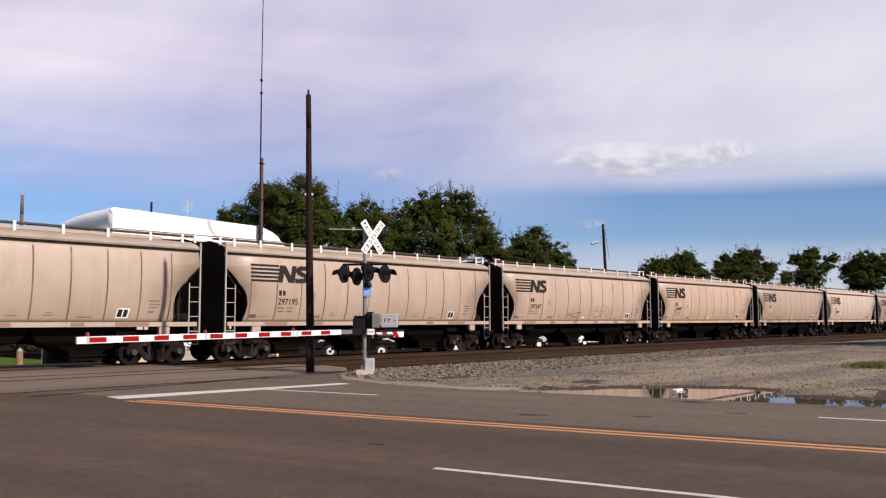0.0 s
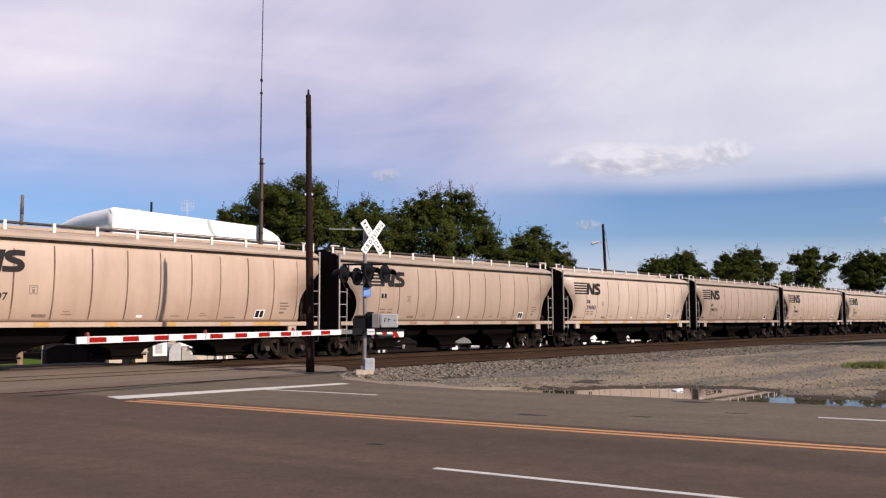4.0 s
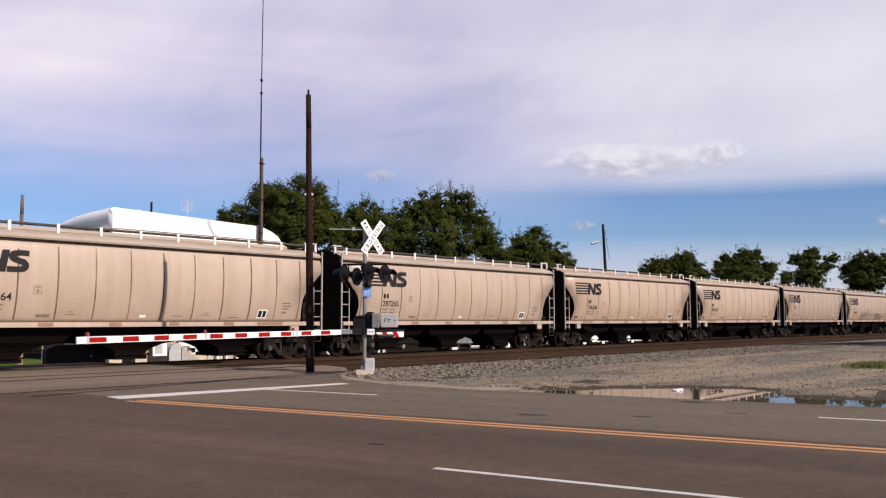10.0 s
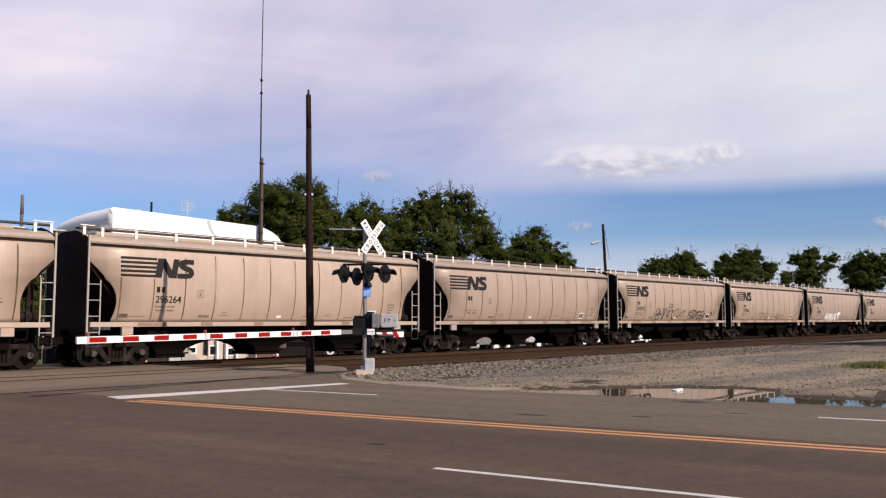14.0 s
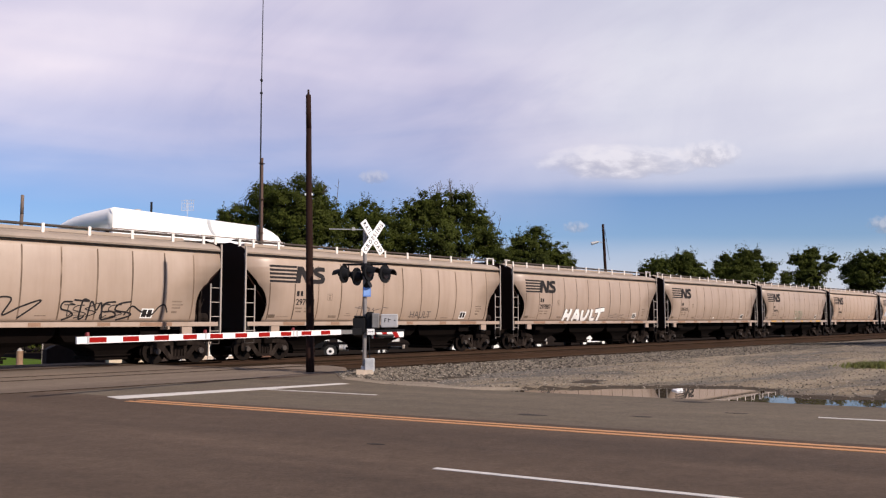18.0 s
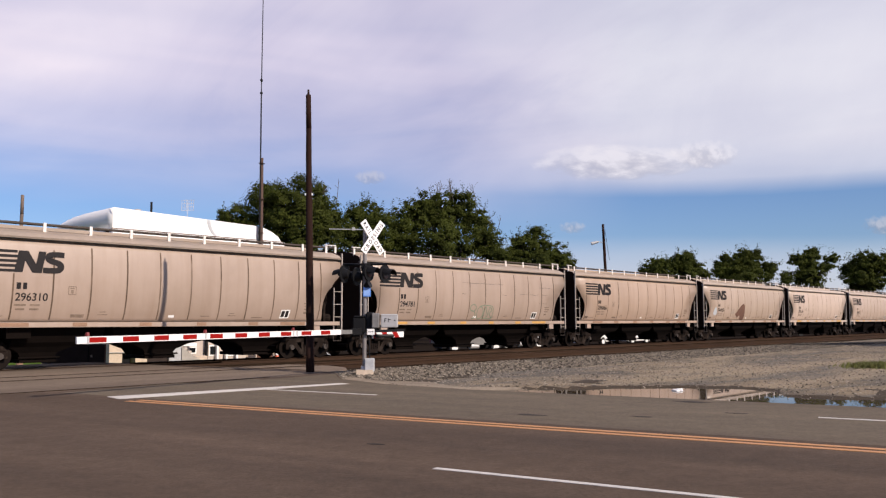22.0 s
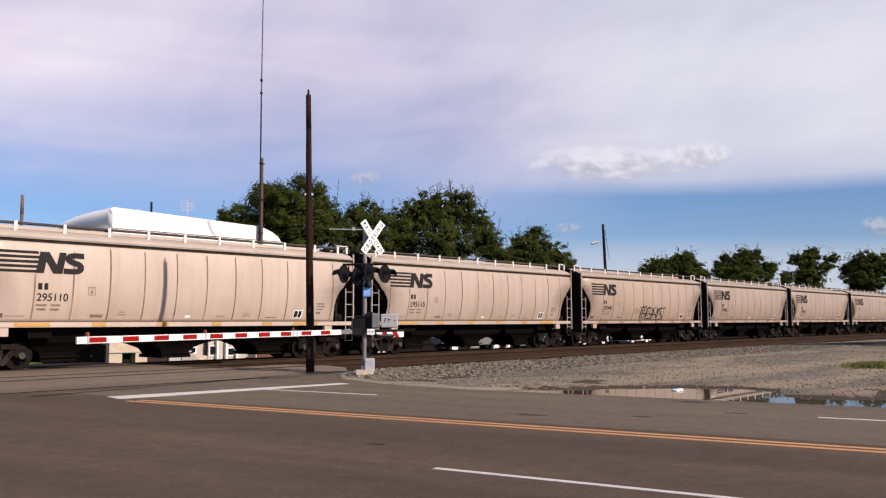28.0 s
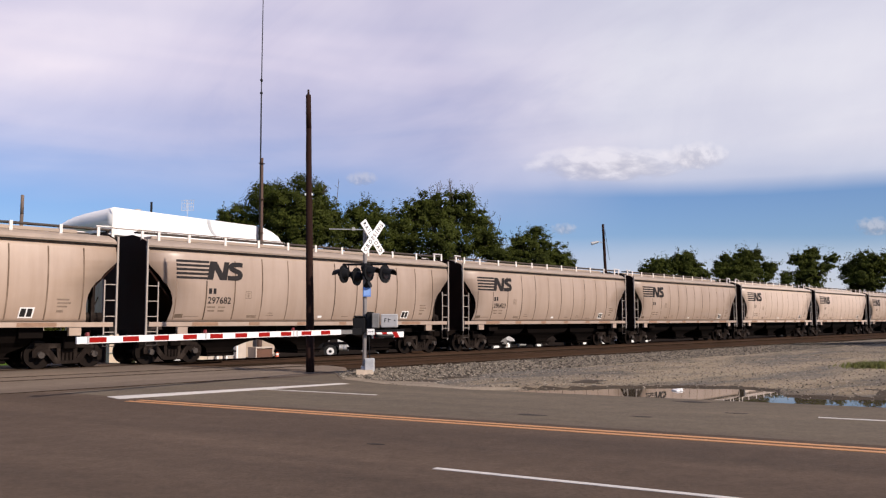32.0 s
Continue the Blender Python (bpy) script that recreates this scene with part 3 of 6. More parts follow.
def build_car():
    car = thing("hopper_car", "tan covered grain hopper railway car with dark shaded ends", "railway car", group="train of hopper cars")
    part("side_sheet", side_sheet(-1), M_BODY, car, "tan curved side sheet", True)
    part("side_sheet", side_sheet(1), M_BODY, car, "tan curved side sheet", True)
    # roof: eave beam, sloping roof, hatch trough
    bm = bmesh.new()
    prof = [(-1.56, 4.03), (-1.59, 4.10), (-1.42, 4.22), (-1.0, 4.36), (-0.5, 4.42), (0.5, 4.42), (1.0, 4.36), (1.42, 4.22), (1.59, 4.10), (1.56, 4.03)]
    add_poly(bm, prof, "x", -7.66, 7.66)
    part("roof", bm, M_ROOFP, car, "weathered tan roof")
    # a thin near-black line along each eave
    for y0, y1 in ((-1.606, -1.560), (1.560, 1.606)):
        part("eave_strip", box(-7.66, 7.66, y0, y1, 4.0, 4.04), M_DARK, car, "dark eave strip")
    part("hatch_trough", box(-6.9, 6.9, -0.33, 0.33, 4.42, 4.56, 0.03), M_ROOFP, car)
    for sg in (-1, 1):
        part("running_board", box(-7.8, 7.8, sg * 0.92 - 0.16, sg * 0.92 + 0.16, 4.545, 4.60), M_BOARD, car, "dark steel grating walkway")
        for x in (-7.66, -7.04, -5.84, -4.32, -2.82, -1.40, 0.02, 1.45, 2.96, 4.46, 6.0, 7.24, 7.74):
            bm = box(x - 0.048, x + 0.048, sg * 1.10 - 0.02, sg * 1.10 + 0.02, 4.30, 4.62)
            part("board_bracket", bm, M_BRACKET, car)
        for x0, x1 in ((-7.8, -7.3), (7.15, 7.8)):
            part("grab_iron", tube((x0, sg * 1.10, 4.66), (x1, sg * 1.10, 4.66), 0.022, seg=6), M_BRACKET, car)
    # sills and pads
    for sg in (-1, 1):
        y0, y1 = sorted((sg * 1.40, sg * 1.60))
        bm = box(-7.6, 7.6, y0, y1, 1.31, 1.47, 0.01)
        part("side_sill", bm, M_BODY, car, "tan side sill")
        for x in (-6.30, 6.36):
            part("jacking_pad", box(x - 0.2, x + 0.2, min(y0, y1) + 0.03, max(y0, y1) - 0.03, 1.04, 1.31, 0.01), M_BODY, car)
    for x0, x1 in ((-5.95, -4.9), (-3.55, -3.08), (-1.28, -0.84), (0.9, 1.28), (3.08, 3.52), (4.55, 5.75)):
        part("sill_patch", box(x0, x1, -1.606, -1.598, 1.335, 1.46), M_PATCH, car, "rust-brown patch")
    for x in SEAMS:
        top = 2.95 if x < -5 else 3.72 if x < -4 else 3.86
        part("weld_seam", strip_decal(x - 0.024, x + 0.024, 1.55, top, 0.0, 0.008), M_SEAM, car)
    # ends
    for e in (-1, 1):
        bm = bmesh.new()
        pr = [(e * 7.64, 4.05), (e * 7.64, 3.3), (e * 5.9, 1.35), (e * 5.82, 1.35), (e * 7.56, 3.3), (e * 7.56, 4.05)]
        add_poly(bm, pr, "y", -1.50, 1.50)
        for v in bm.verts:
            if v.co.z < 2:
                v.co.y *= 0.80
        part("end_slope_sheet", bm, M_END, car, "sloping end sheet in a dark shade colour")
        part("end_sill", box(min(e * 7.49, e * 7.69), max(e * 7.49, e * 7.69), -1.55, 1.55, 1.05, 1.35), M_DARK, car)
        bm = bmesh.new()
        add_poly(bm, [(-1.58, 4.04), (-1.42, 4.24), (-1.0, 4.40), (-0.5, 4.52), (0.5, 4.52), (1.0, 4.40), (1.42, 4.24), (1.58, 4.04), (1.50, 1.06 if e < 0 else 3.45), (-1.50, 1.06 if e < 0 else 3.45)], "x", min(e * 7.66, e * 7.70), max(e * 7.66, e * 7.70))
        part("end_cap", bm, M_END, car, "end panel in a dark shade colour")
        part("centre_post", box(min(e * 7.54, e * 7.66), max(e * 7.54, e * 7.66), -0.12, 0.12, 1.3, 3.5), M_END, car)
        for sg in (-1, 1):
            part("corner_post", box(min(e * 7.67, e * 7.73), max(e * 7.67, e * 7.73), sg * 1.57 - 0.03, sg * 1.57 + 0.03, 1.0, 4.30), M_GALV, car)
            bm = bmesh.new()
            for p, q in (((7.28, 1.05), (7.28, 0.68)), ((7.28, 0.68), (7.68, 0.68)), ((7.68, 0.68), (7.68, 1.0))):
                add_tube(bm, (e * p[0], sg * 1.55, p[1]), (e * q[0], sg * 1.55, q[1]), 0.016, seg=6)
            part("stirrup_step", bm, M_CAP, car)
            lad = part("ladder", box(e * 7.28 - 0.02, e * 7.28 + 0.02, sg * 1.57 - 0.02, sg * 1.57 + 0.02, 1.05, 2.85), M_GALV, car, "pale steel ladder")
            for z in (1.14, 1.66, 2.18, 2.70):
                x0, x1 = sorted((e * 7.28, e * 7.66))
                part("rung", tube((x0, sg * 1.57, z), (x1, sg * 1.57, z), 0.017, seg=6), M_GALV, lad)
        if e > 0:
            part("brake_stand", box(7.00, 7.10, -1.25, -1.17, 1.35, 2.75), M_TRUCK, car, "steel brake stand")
            part("brake_wheel", tube((6.98, -1.21, 2.5), (6.94, -1.21, 2.5), 0.27, seg=18), M_TRUCK, car)
            part("air_reservoir", tube((6.6, -1.0, 1.62), (7.45, -1.0, 1.62), 0.17, seg=12), M_TRUCK, car, "grimy air reservoir")
            part("brake_rod", tube((6.9, -1.1, 1.4), (7.3, -1.1, 2.3), 0.02, seg=6), M_TRUCK, car)
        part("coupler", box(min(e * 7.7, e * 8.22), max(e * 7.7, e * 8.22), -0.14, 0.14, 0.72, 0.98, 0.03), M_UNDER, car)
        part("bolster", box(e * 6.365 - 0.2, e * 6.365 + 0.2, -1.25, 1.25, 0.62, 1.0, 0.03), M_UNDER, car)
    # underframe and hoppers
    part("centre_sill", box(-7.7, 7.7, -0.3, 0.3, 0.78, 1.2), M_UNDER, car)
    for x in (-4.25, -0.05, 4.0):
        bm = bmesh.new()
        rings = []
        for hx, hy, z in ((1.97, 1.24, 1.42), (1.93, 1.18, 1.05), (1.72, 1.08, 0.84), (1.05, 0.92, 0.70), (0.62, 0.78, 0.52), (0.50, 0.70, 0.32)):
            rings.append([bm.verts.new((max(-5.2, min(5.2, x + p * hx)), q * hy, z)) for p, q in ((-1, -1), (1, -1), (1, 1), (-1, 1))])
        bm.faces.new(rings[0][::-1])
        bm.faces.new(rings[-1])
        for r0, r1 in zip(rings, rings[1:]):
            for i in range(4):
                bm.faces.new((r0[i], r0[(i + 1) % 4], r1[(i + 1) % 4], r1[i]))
        hop = part("discharge_hopper", bm, M_UNDER, car, "grimy discharge hopper with under-car shade in its colour")
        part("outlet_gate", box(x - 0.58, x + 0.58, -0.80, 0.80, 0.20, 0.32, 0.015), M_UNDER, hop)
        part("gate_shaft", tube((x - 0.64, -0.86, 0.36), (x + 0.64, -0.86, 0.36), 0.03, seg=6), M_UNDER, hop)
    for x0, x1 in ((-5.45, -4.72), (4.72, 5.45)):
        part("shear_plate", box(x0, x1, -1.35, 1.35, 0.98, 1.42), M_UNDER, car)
    # trucks
    for tc in (-6.365, 6.37):
        for sg in (-1, 1):
            bm = bmesh.new()
            pieces = [[(-1.10, 0.58), (-0.96, 0.74), (-0.6, 0.80), (0.6, 0.80), (0.96, 0.74), (1.10, 0.58), (0.72, 0.63), (0.3, 0.66), (-0.3, 0.66), (-0.72, 0.63)],
                      [(-0.36, 0.15), (0.36, 0.15), (0.42, 0.25), (-0.42, 0.25)]]
            for k in (-1, 1):
                pieces += [[(k * 1.10, 0.37), (k * 1.10, 0.60), (k * 0.66, 0.66), (k * 0.66, 0.45), (k * 0.74, 0.37)],
                           [(k * 0.76, 0.60), (k * 0.58, 0.66), (k * 0.26, 0.26), (k * 0.40, 0.16)],
                           [(k * 0.29, 0.20), (k * 0.20, 0.20), (k * 0.22, 0.70), (k * 0.34, 0.70)]]
            for i, pts in enumerate(pieces):
                y0, y1 = sorted((sg * (0.93 + 0.003 * i), sg * (1.05 - 0.004 * i)))
                add_poly(bm, [(tc + a, b) for a, b in pts], "y", y0, y1)
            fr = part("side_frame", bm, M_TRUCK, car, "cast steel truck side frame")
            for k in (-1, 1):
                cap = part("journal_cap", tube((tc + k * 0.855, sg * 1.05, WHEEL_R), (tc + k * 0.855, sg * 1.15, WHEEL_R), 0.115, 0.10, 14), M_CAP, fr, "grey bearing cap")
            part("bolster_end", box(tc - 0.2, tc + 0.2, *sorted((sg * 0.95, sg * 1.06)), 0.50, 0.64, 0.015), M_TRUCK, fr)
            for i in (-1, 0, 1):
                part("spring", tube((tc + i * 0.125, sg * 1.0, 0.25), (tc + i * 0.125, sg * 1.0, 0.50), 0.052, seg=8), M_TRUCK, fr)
    for x in AXLES:
        ws = new("wheelset")
        ws.parent = car
        for sg in (-1, 1):
            bm = bmesh.new()
            add_tube(bm, (0, sg * 0.69, 0), (0, sg * 0.82, 0), WHEEL_R, seg=28)
            add_tube(bm, (0, sg * 0.66, 0), (0, sg * 0.69, 0), WHEEL_R + 0.028, seg=28)
            for k in range(6):
                an = k * math.pi / 3
                add_tube(bm, (0.25 * math.cos(an), sg * 0.82, 0.25 * math.sin(an)), (0.25 * math.cos(an), sg * 0.825, 0.25 * math.sin(an)), 0.05, seg=8)
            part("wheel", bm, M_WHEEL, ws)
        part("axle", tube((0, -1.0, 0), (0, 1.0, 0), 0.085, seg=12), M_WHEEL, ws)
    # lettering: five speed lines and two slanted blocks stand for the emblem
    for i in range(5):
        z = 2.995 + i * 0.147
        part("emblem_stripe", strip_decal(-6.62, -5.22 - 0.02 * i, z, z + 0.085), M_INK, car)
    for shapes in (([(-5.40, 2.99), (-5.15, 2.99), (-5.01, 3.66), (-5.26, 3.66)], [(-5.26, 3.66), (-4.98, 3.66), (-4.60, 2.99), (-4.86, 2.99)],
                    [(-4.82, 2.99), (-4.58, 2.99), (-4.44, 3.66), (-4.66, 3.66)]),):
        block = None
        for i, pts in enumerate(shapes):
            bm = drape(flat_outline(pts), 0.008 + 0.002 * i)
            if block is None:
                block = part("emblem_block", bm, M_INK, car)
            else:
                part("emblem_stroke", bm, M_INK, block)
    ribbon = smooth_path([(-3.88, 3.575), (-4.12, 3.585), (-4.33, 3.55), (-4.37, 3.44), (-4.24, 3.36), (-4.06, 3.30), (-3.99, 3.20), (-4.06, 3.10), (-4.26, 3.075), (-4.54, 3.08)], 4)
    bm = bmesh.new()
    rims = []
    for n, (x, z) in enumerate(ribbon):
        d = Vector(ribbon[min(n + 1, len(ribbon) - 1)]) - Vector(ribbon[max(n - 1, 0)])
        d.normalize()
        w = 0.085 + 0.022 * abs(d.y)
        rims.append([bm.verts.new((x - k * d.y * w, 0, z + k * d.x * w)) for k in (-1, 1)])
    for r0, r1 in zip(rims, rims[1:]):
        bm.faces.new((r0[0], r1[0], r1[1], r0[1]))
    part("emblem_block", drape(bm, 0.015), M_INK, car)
    part("mark_bar", strip_decal(-5.30, -5.17, 2.48, 2.68), M_INK, car)
    part("mark_bar", strip_decal(-5.11, -4.99, 2.48, 2.68), M_INK, car)
    for x0, x1, z, h in ((-5.33, -4.98, 1.97, 0.06), (-4.86, -4.56, 1.97, 0.06), (-5.28, -5.0, 1.84, 0.06), (-4.86, -4.58, 1.84, 0.06), (5.75, 6.15, 2.16, 0.05), (5.78, 6.2, 2.05, 0.05),
                         (5.78, 6.1, 1.94, 0.05), (5.78, 6.0, 1.78, 0.08), (-3.56, -3.12, 1.62, 0.10), (-2.68, -2.34, 1.70, 0.025), (-2.62, -2.40, 1.79, 0.025),
                         (2.27, 2.62, 1.68, 0.025), (2.32, 2.55, 1.76, 0.025), (3.34, 3.84, 1.61, 0.04), (1.15, 1.5, 1.66, 0.03)):
        part("stencil_bar", strip_decal(x0, x1, z, z + h), M_STENCIL, car)
    part("stencil_bar", strip_decal(-6.56, -6.24, 1.62, 1.75), mat("dark smudged stencil", (0.13, 0.095, 0.07), 0.8, vary=0.4, scale=9, spec=0.1), car)
    part("stencil_bar", strip_decal(-6.20, -5.60, 1.655, 1.675), M_STENCIL, car)
    part("stencil_bar", strip_decal(-0.12, 0.10, 1.62, 1.71), M_PLATE, car)
    bm = bmesh.new()
    for pts in (((-3.72, 2.335), (-3.46, 2.335), (-3.46, 2.355), (-3.72, 2.355)), ((-3.72, 2.585), (-3.46, 2.585), (-3.46, 2.605), (-3.72, 2.605)),
                ((-3.72, 2.355), (-3.70, 2.355), (-3.70, 2.585), (-3.72, 2.585)), ((-3.48, 2.355), (-3.46, 2.355), (-3.46, 2.585), (-3.48, 2.585)),
                ((-3.66, 2.53), (-3.52, 2.53), (-3.52, 2.55), (-3.66, 2.55))):
        decal(bm, pts, 0.008)
    sq = part("stencil_frame", bm, M_STENCIL, car)
    part("stencil_mark", strip_decal(-3.63, -3.55, 2.38, 2.49, 0.0, 0.008), M_STENCIL, sq)
    pl = part("data_plate", strip_decal(4.64, 5.08, 1.60, 1.93, 0.1), M_PLATE, car, "white-edged data plate")
    part("plate_field", strip_decal(4.68, 4.84, 1.64, 1.89, 0.1, 0.010), M_INK, pl)
    part("plate_field", strip_decal(4.88, 5.03, 1.64, 1.89, 0.1, 0.010), M_INK, pl)
    return car


# where the train stands: the front emblem of car 0 lies S0 + 4.43 along the track at mid-clip, less its way travelled
S0 = -154.481 + 4.43
WAY = (175.2369, -0.8428, -0.8859, 0.1111, 0.3693)


SLACK = [(0, 0.06), (3, 0.02), (6, 0.0), (9, 0.04), (12, 0.09), (13.5, 0.13), (16.5, 0.60), (18, 0.63), (21, 0.71), (24, 0.71), (25.5, 0.68), (28.6, 0.60), (31.6, 0.53), (32, 0.52)]


def travelled(t):
    x = (t - 16.0) / 16.0
    return sum(c * x ** (i + 1) for i, c in enumerate(WAY)) - lerp(SLACK, t)


def car_place(k):
    return S0 + 16.47 * k


def car_pose(k, t):
    p = tr(car_place(k) - travelled(t), MAIN_N)
    return pose(p.x, p.y, 0, 0, 0, TRACK_TURN)


CAR_NUMBERS = {0: "297195", 1: "297347", 2: "294997", 4: "296045", 5: "296154", 6: "296464", 7: "297265", 8: "296246", 9: "296264", 11: "296192",
               12: "297001", 13: "297887", 14: "296310", 15: "294781", 16: "296866", 17: "296325", 18: "295110", 19: "295115", 20: "297445", 21: "297682", 22: "296433"}
CARS = {}
first = build_car()


# how much paler or darker than usual a car's paint has weathered
PAINT_AGE = {3: 0.96, 6: 1.03, 7: 1.04, 2: 1.22, 8: 1.06, 9: 1.03, 11: 0.89, 12: 0.89, 20: 0.91}


def tint_of(k):
    rnd = random.Random(k * 13 + 5)
    if k == 19:
        return (1.12, 1.17, 1.20, 1)
    if k in (4, 18, 24, 25):
        return (1.26, 1.33, 1.38, 1)
    if k in (5, 10, 13, 14, 15, 21, 22, 23):
        return (0.88, 0.90, 0.91, 1)
    v = (0.96 + 0.14 * rnd.random() + (0.12 if k == 1 else 0.0)) * PAINT_AGE.get(k, 1.0)
    w = rnd.random() * 0.08
    return (v, v * (0.97 + w), v * (0.93 + 1.6 * w), 1)


LAST_CAR = 29
wheelsets = [o for o in first.children if o.name.startswith("wheelset")]
for x, ws in zip(AXLES, wheelsets):
    rows = []
    for i in range(0, 961):
        t = i / 30.0
        rows.append((t, pose(x, 0, WHEEL_R, 0, math.degrees(-travelled(t) / WHEEL_R), 0)))
    walk(ws, rows)
for k in range(-2, LAST_CAR + 1):
    CARS[k] = first if k == -2 else copy_thing(first, Matrix())
for k, car in CARS.items():
    car.matrix_basis = car_pose(k, 0)
    for o in car.children:
        o.color = tint_of(k)
    if k in CAR_NUMBERS:
        me = text_mesh("car_number", CAR_NUMBERS[k], 0.335, M_INK, 0.98, 0.004)
        for v in me.vertices:
            v.co = Vector((v.co.x - 4.83, v.co.z, 2.235 + v.co.y))
        bm = bmesh.new()
        bm.from_mesh(me)
        me = mesh_from("car_number", drape(bm, 0.008), M_INK)
        part("car_number", me, None, car)


def scribble(car, x0, x1, z0, z1, seed, width=0.035, material=None, label="black sprayed scribble"):
    """Looping spray strokes that run along the side of a car."""
    rnd = random.Random(seed)
    bm = bmesh.new()
    x, n = x0, 0
    while x < x1 - 0.15:
        w = rnd.uniform(0.32, 0.55)
        top = z1 - rnd.uniform(0, 0.12) * (z1 - z0)
        kind = rnd.randrange(3)
        if kind == 0:
            pts = [(x, z0), (x + 0.1 * w, top), (x + 0.5 * w, z0 + 0.45 * (z1 - z0)), (x + 0.9 * w, top), (x + w, z0)]
        elif kind == 1:
            pts = [(x + 0.9 * w, top), (x + 0.2 * w, top - 0.05), (x, (z0 + z1) / 2), (x + 0.8 * w, (z0 + z1) / 2 - 0.05), (x + w, z0 + 0.1), (x + 0.1 * w, z0)]
        else:
            pts = [(x, top), (x + w, top), (x + 0.55 * w, top), (x + 0.4 * w, z0), (x + 0.8 * w, z0 + 0.1)]
        path = smooth_path([(a + rnd.uniform(-0.03, 0.03), max(1.5, b + rnd.uniform(-0.04, 0.04))) for a, b in pts])
        prev = None
        for i, (a, b) in enumerate(path):
            q = path[min(len(path) - 1, i + 1)] if i < len(path) - 1 else path[i]
            o = path[max(0, i - 1)]
            d = Vector((q[0] - o[0], q[1] - o[1]))
            d = d.normalized() if d.length > 1e-6 else Vector((1, 0))
            s = Vector((-d.y, d.x)) * width * 0.5
            dy = 0.009 + 0.0008 * (n % 7)
            cur = [bm.verts.new((a + k * s.x, -side_y(b + k * s.y) - dy, b + k * s.y)) for k in (-1, 1)]
            if prev:
                bm.faces.new((prev[0], cur[0], cur[1], prev[1]))
            prev = cur
            n += 1
        x += w * 0.95
    part("graffiti", bm, material or M_INK, CARS[car], label)


def stroke(car, pts, width, material, label, lift=0.009):
    bm = bmesh.new()
    prev = None
    path = smooth_path(pts, 6)
    for i, (a, b) in enumerate(path):
        q, o = path[min(len(path) - 1, i + 1)], path[max(0, i - 1)]
        d = Vector((q[0] - o[0], q[1] - o[1]))
        d = d.normalized() if d.length > 1e-6 else Vector((1, 0))
        s = Vector((-d.y, d.x)) * width * 0.5
        cur = [bm.verts.new((a + k * s.x, -side_y(b + k * s.y) - lift - 0.0006 * (i % 9), b + k * s.y)) for k in (-1, 1)]
        if prev:
            bm.faces.new((prev[0], cur[0], cur[1], prev[1]))
        prev = cur
    part("graffiti", bm, material, CARS[car], label)


def ring(car, x, z, rx, rz, width, material, label):
    stroke(car, [(x + rx * math.cos(k * math.pi / 6), z + rz * math.sin(k * math.pi / 6)) for k in range(13)], width, material, label)


def spray_text(car, body, x, z, height, width, material, dy, bold=0.0, label=""):
    cu_me = text_mesh("graffiti", body, height * 1.38, material, 1.0, bold)
    xs = [v.co.x for v in cu_me.vertices]
    k = width / (max(xs) - min(xs))
    for v in cu_me.vertices:
        v.co = Vector((x + v.co.x * k, v.co.z * 0.5, max(1.49, z + v.co.y)))
    bm = bmesh.new()
    bm.from_mesh(cu_me)
    cu_me = mesh_from("graffiti", drape(bm, dy), material)
    part("graffiti", cu_me, None, CARS[car], label)


def blotch(car, pts, material, label, dy=0.012):
    bm = flat_outline(smooth_path(pts + [pts[0]], 4)[:-1])
    bmesh.ops.triangulate(bm, faces=bm.faces[:])
    drape(bm, dy)
    part("paint_patch", bm, material, CARS[car], label)


M_SPRAY = mat("white spray paint", (0.78, 0.76, 0.73), 0.6, vary=0.12, scale=3)
M_TAGINK = mat("thin spray ink", (0.10, 0.08, 0.07), 0.7, vary=0.3)
M_RUSTBROWN = mat("bare rust", (0.125, 0.060, 0.038), 0.85, vary=0.25, scale=3)
M_BLUEPAINT = mat("faded blue paint", (0.42, 0.44, 0.46), 0.8, vary=0.15, scale=4)
LINE = "black sprayed line"
ring(11, -2.5, 1.9, 0.28, 0.36, 0.052, M_INK, "black sprayed circle")
ring(11, -0.86, 2.45, 0.22, 0.13, 0.052, M_INK, "black sprayed circle")
stroke(11, [(-2.7, 1.95), (-2.5, 1.8), (-2.35, 2.1), (-2.3, 1.95), (-2.6, 1.9)], 0.06, M_INK, LINE)
stroke(11, [(-2.2, 1.9), (-1.95, 1.9), (-1.8, 2.27), (-1.55, 1.95), (-1.9, 1.57), (-1.4, 2.28), (-1.2, 1.67), (-1.05, 2.2), (-0.95, 1.6)], 0.052, M_INK, LINE)
stroke(11, [(-0.95, 2.1), (-0.4, 2.15), (-0.6, 1.85), (-0.25, 1.55), (-0.1, 2.15), (0.4, 2.2), (0.2, 1.7), (0.7, 1.95), (1.3, 2.15), (0.65, 1.6)], 0.052, M_INK, LINE)
scribble(11, 1.95, 4.0, 1.56, 2.16, 4, 0.055)
scribble(11, 2.02, 3.9, 1.64, 2.08, 14, 0.03)
stroke(11, [(4.05, 1.7), (4.3, 2.0), (4.6, 1.85), (5.0, 1.7), (5.3, 2.0), (5.5, 2.05), (5.62, 1.8)], 0.05, M_INK, LINE)
scribble(12, -2.2, -0.4, 1.52, 2.10, 5, 0.024, M_TAGINK, "thin black sprayed scribble")
spray_text(12, "HAULT", 1.9, 1.76, 0.32, 1.35, M_TAGINK, 0.009, label="thin black sprayed word HAULT")
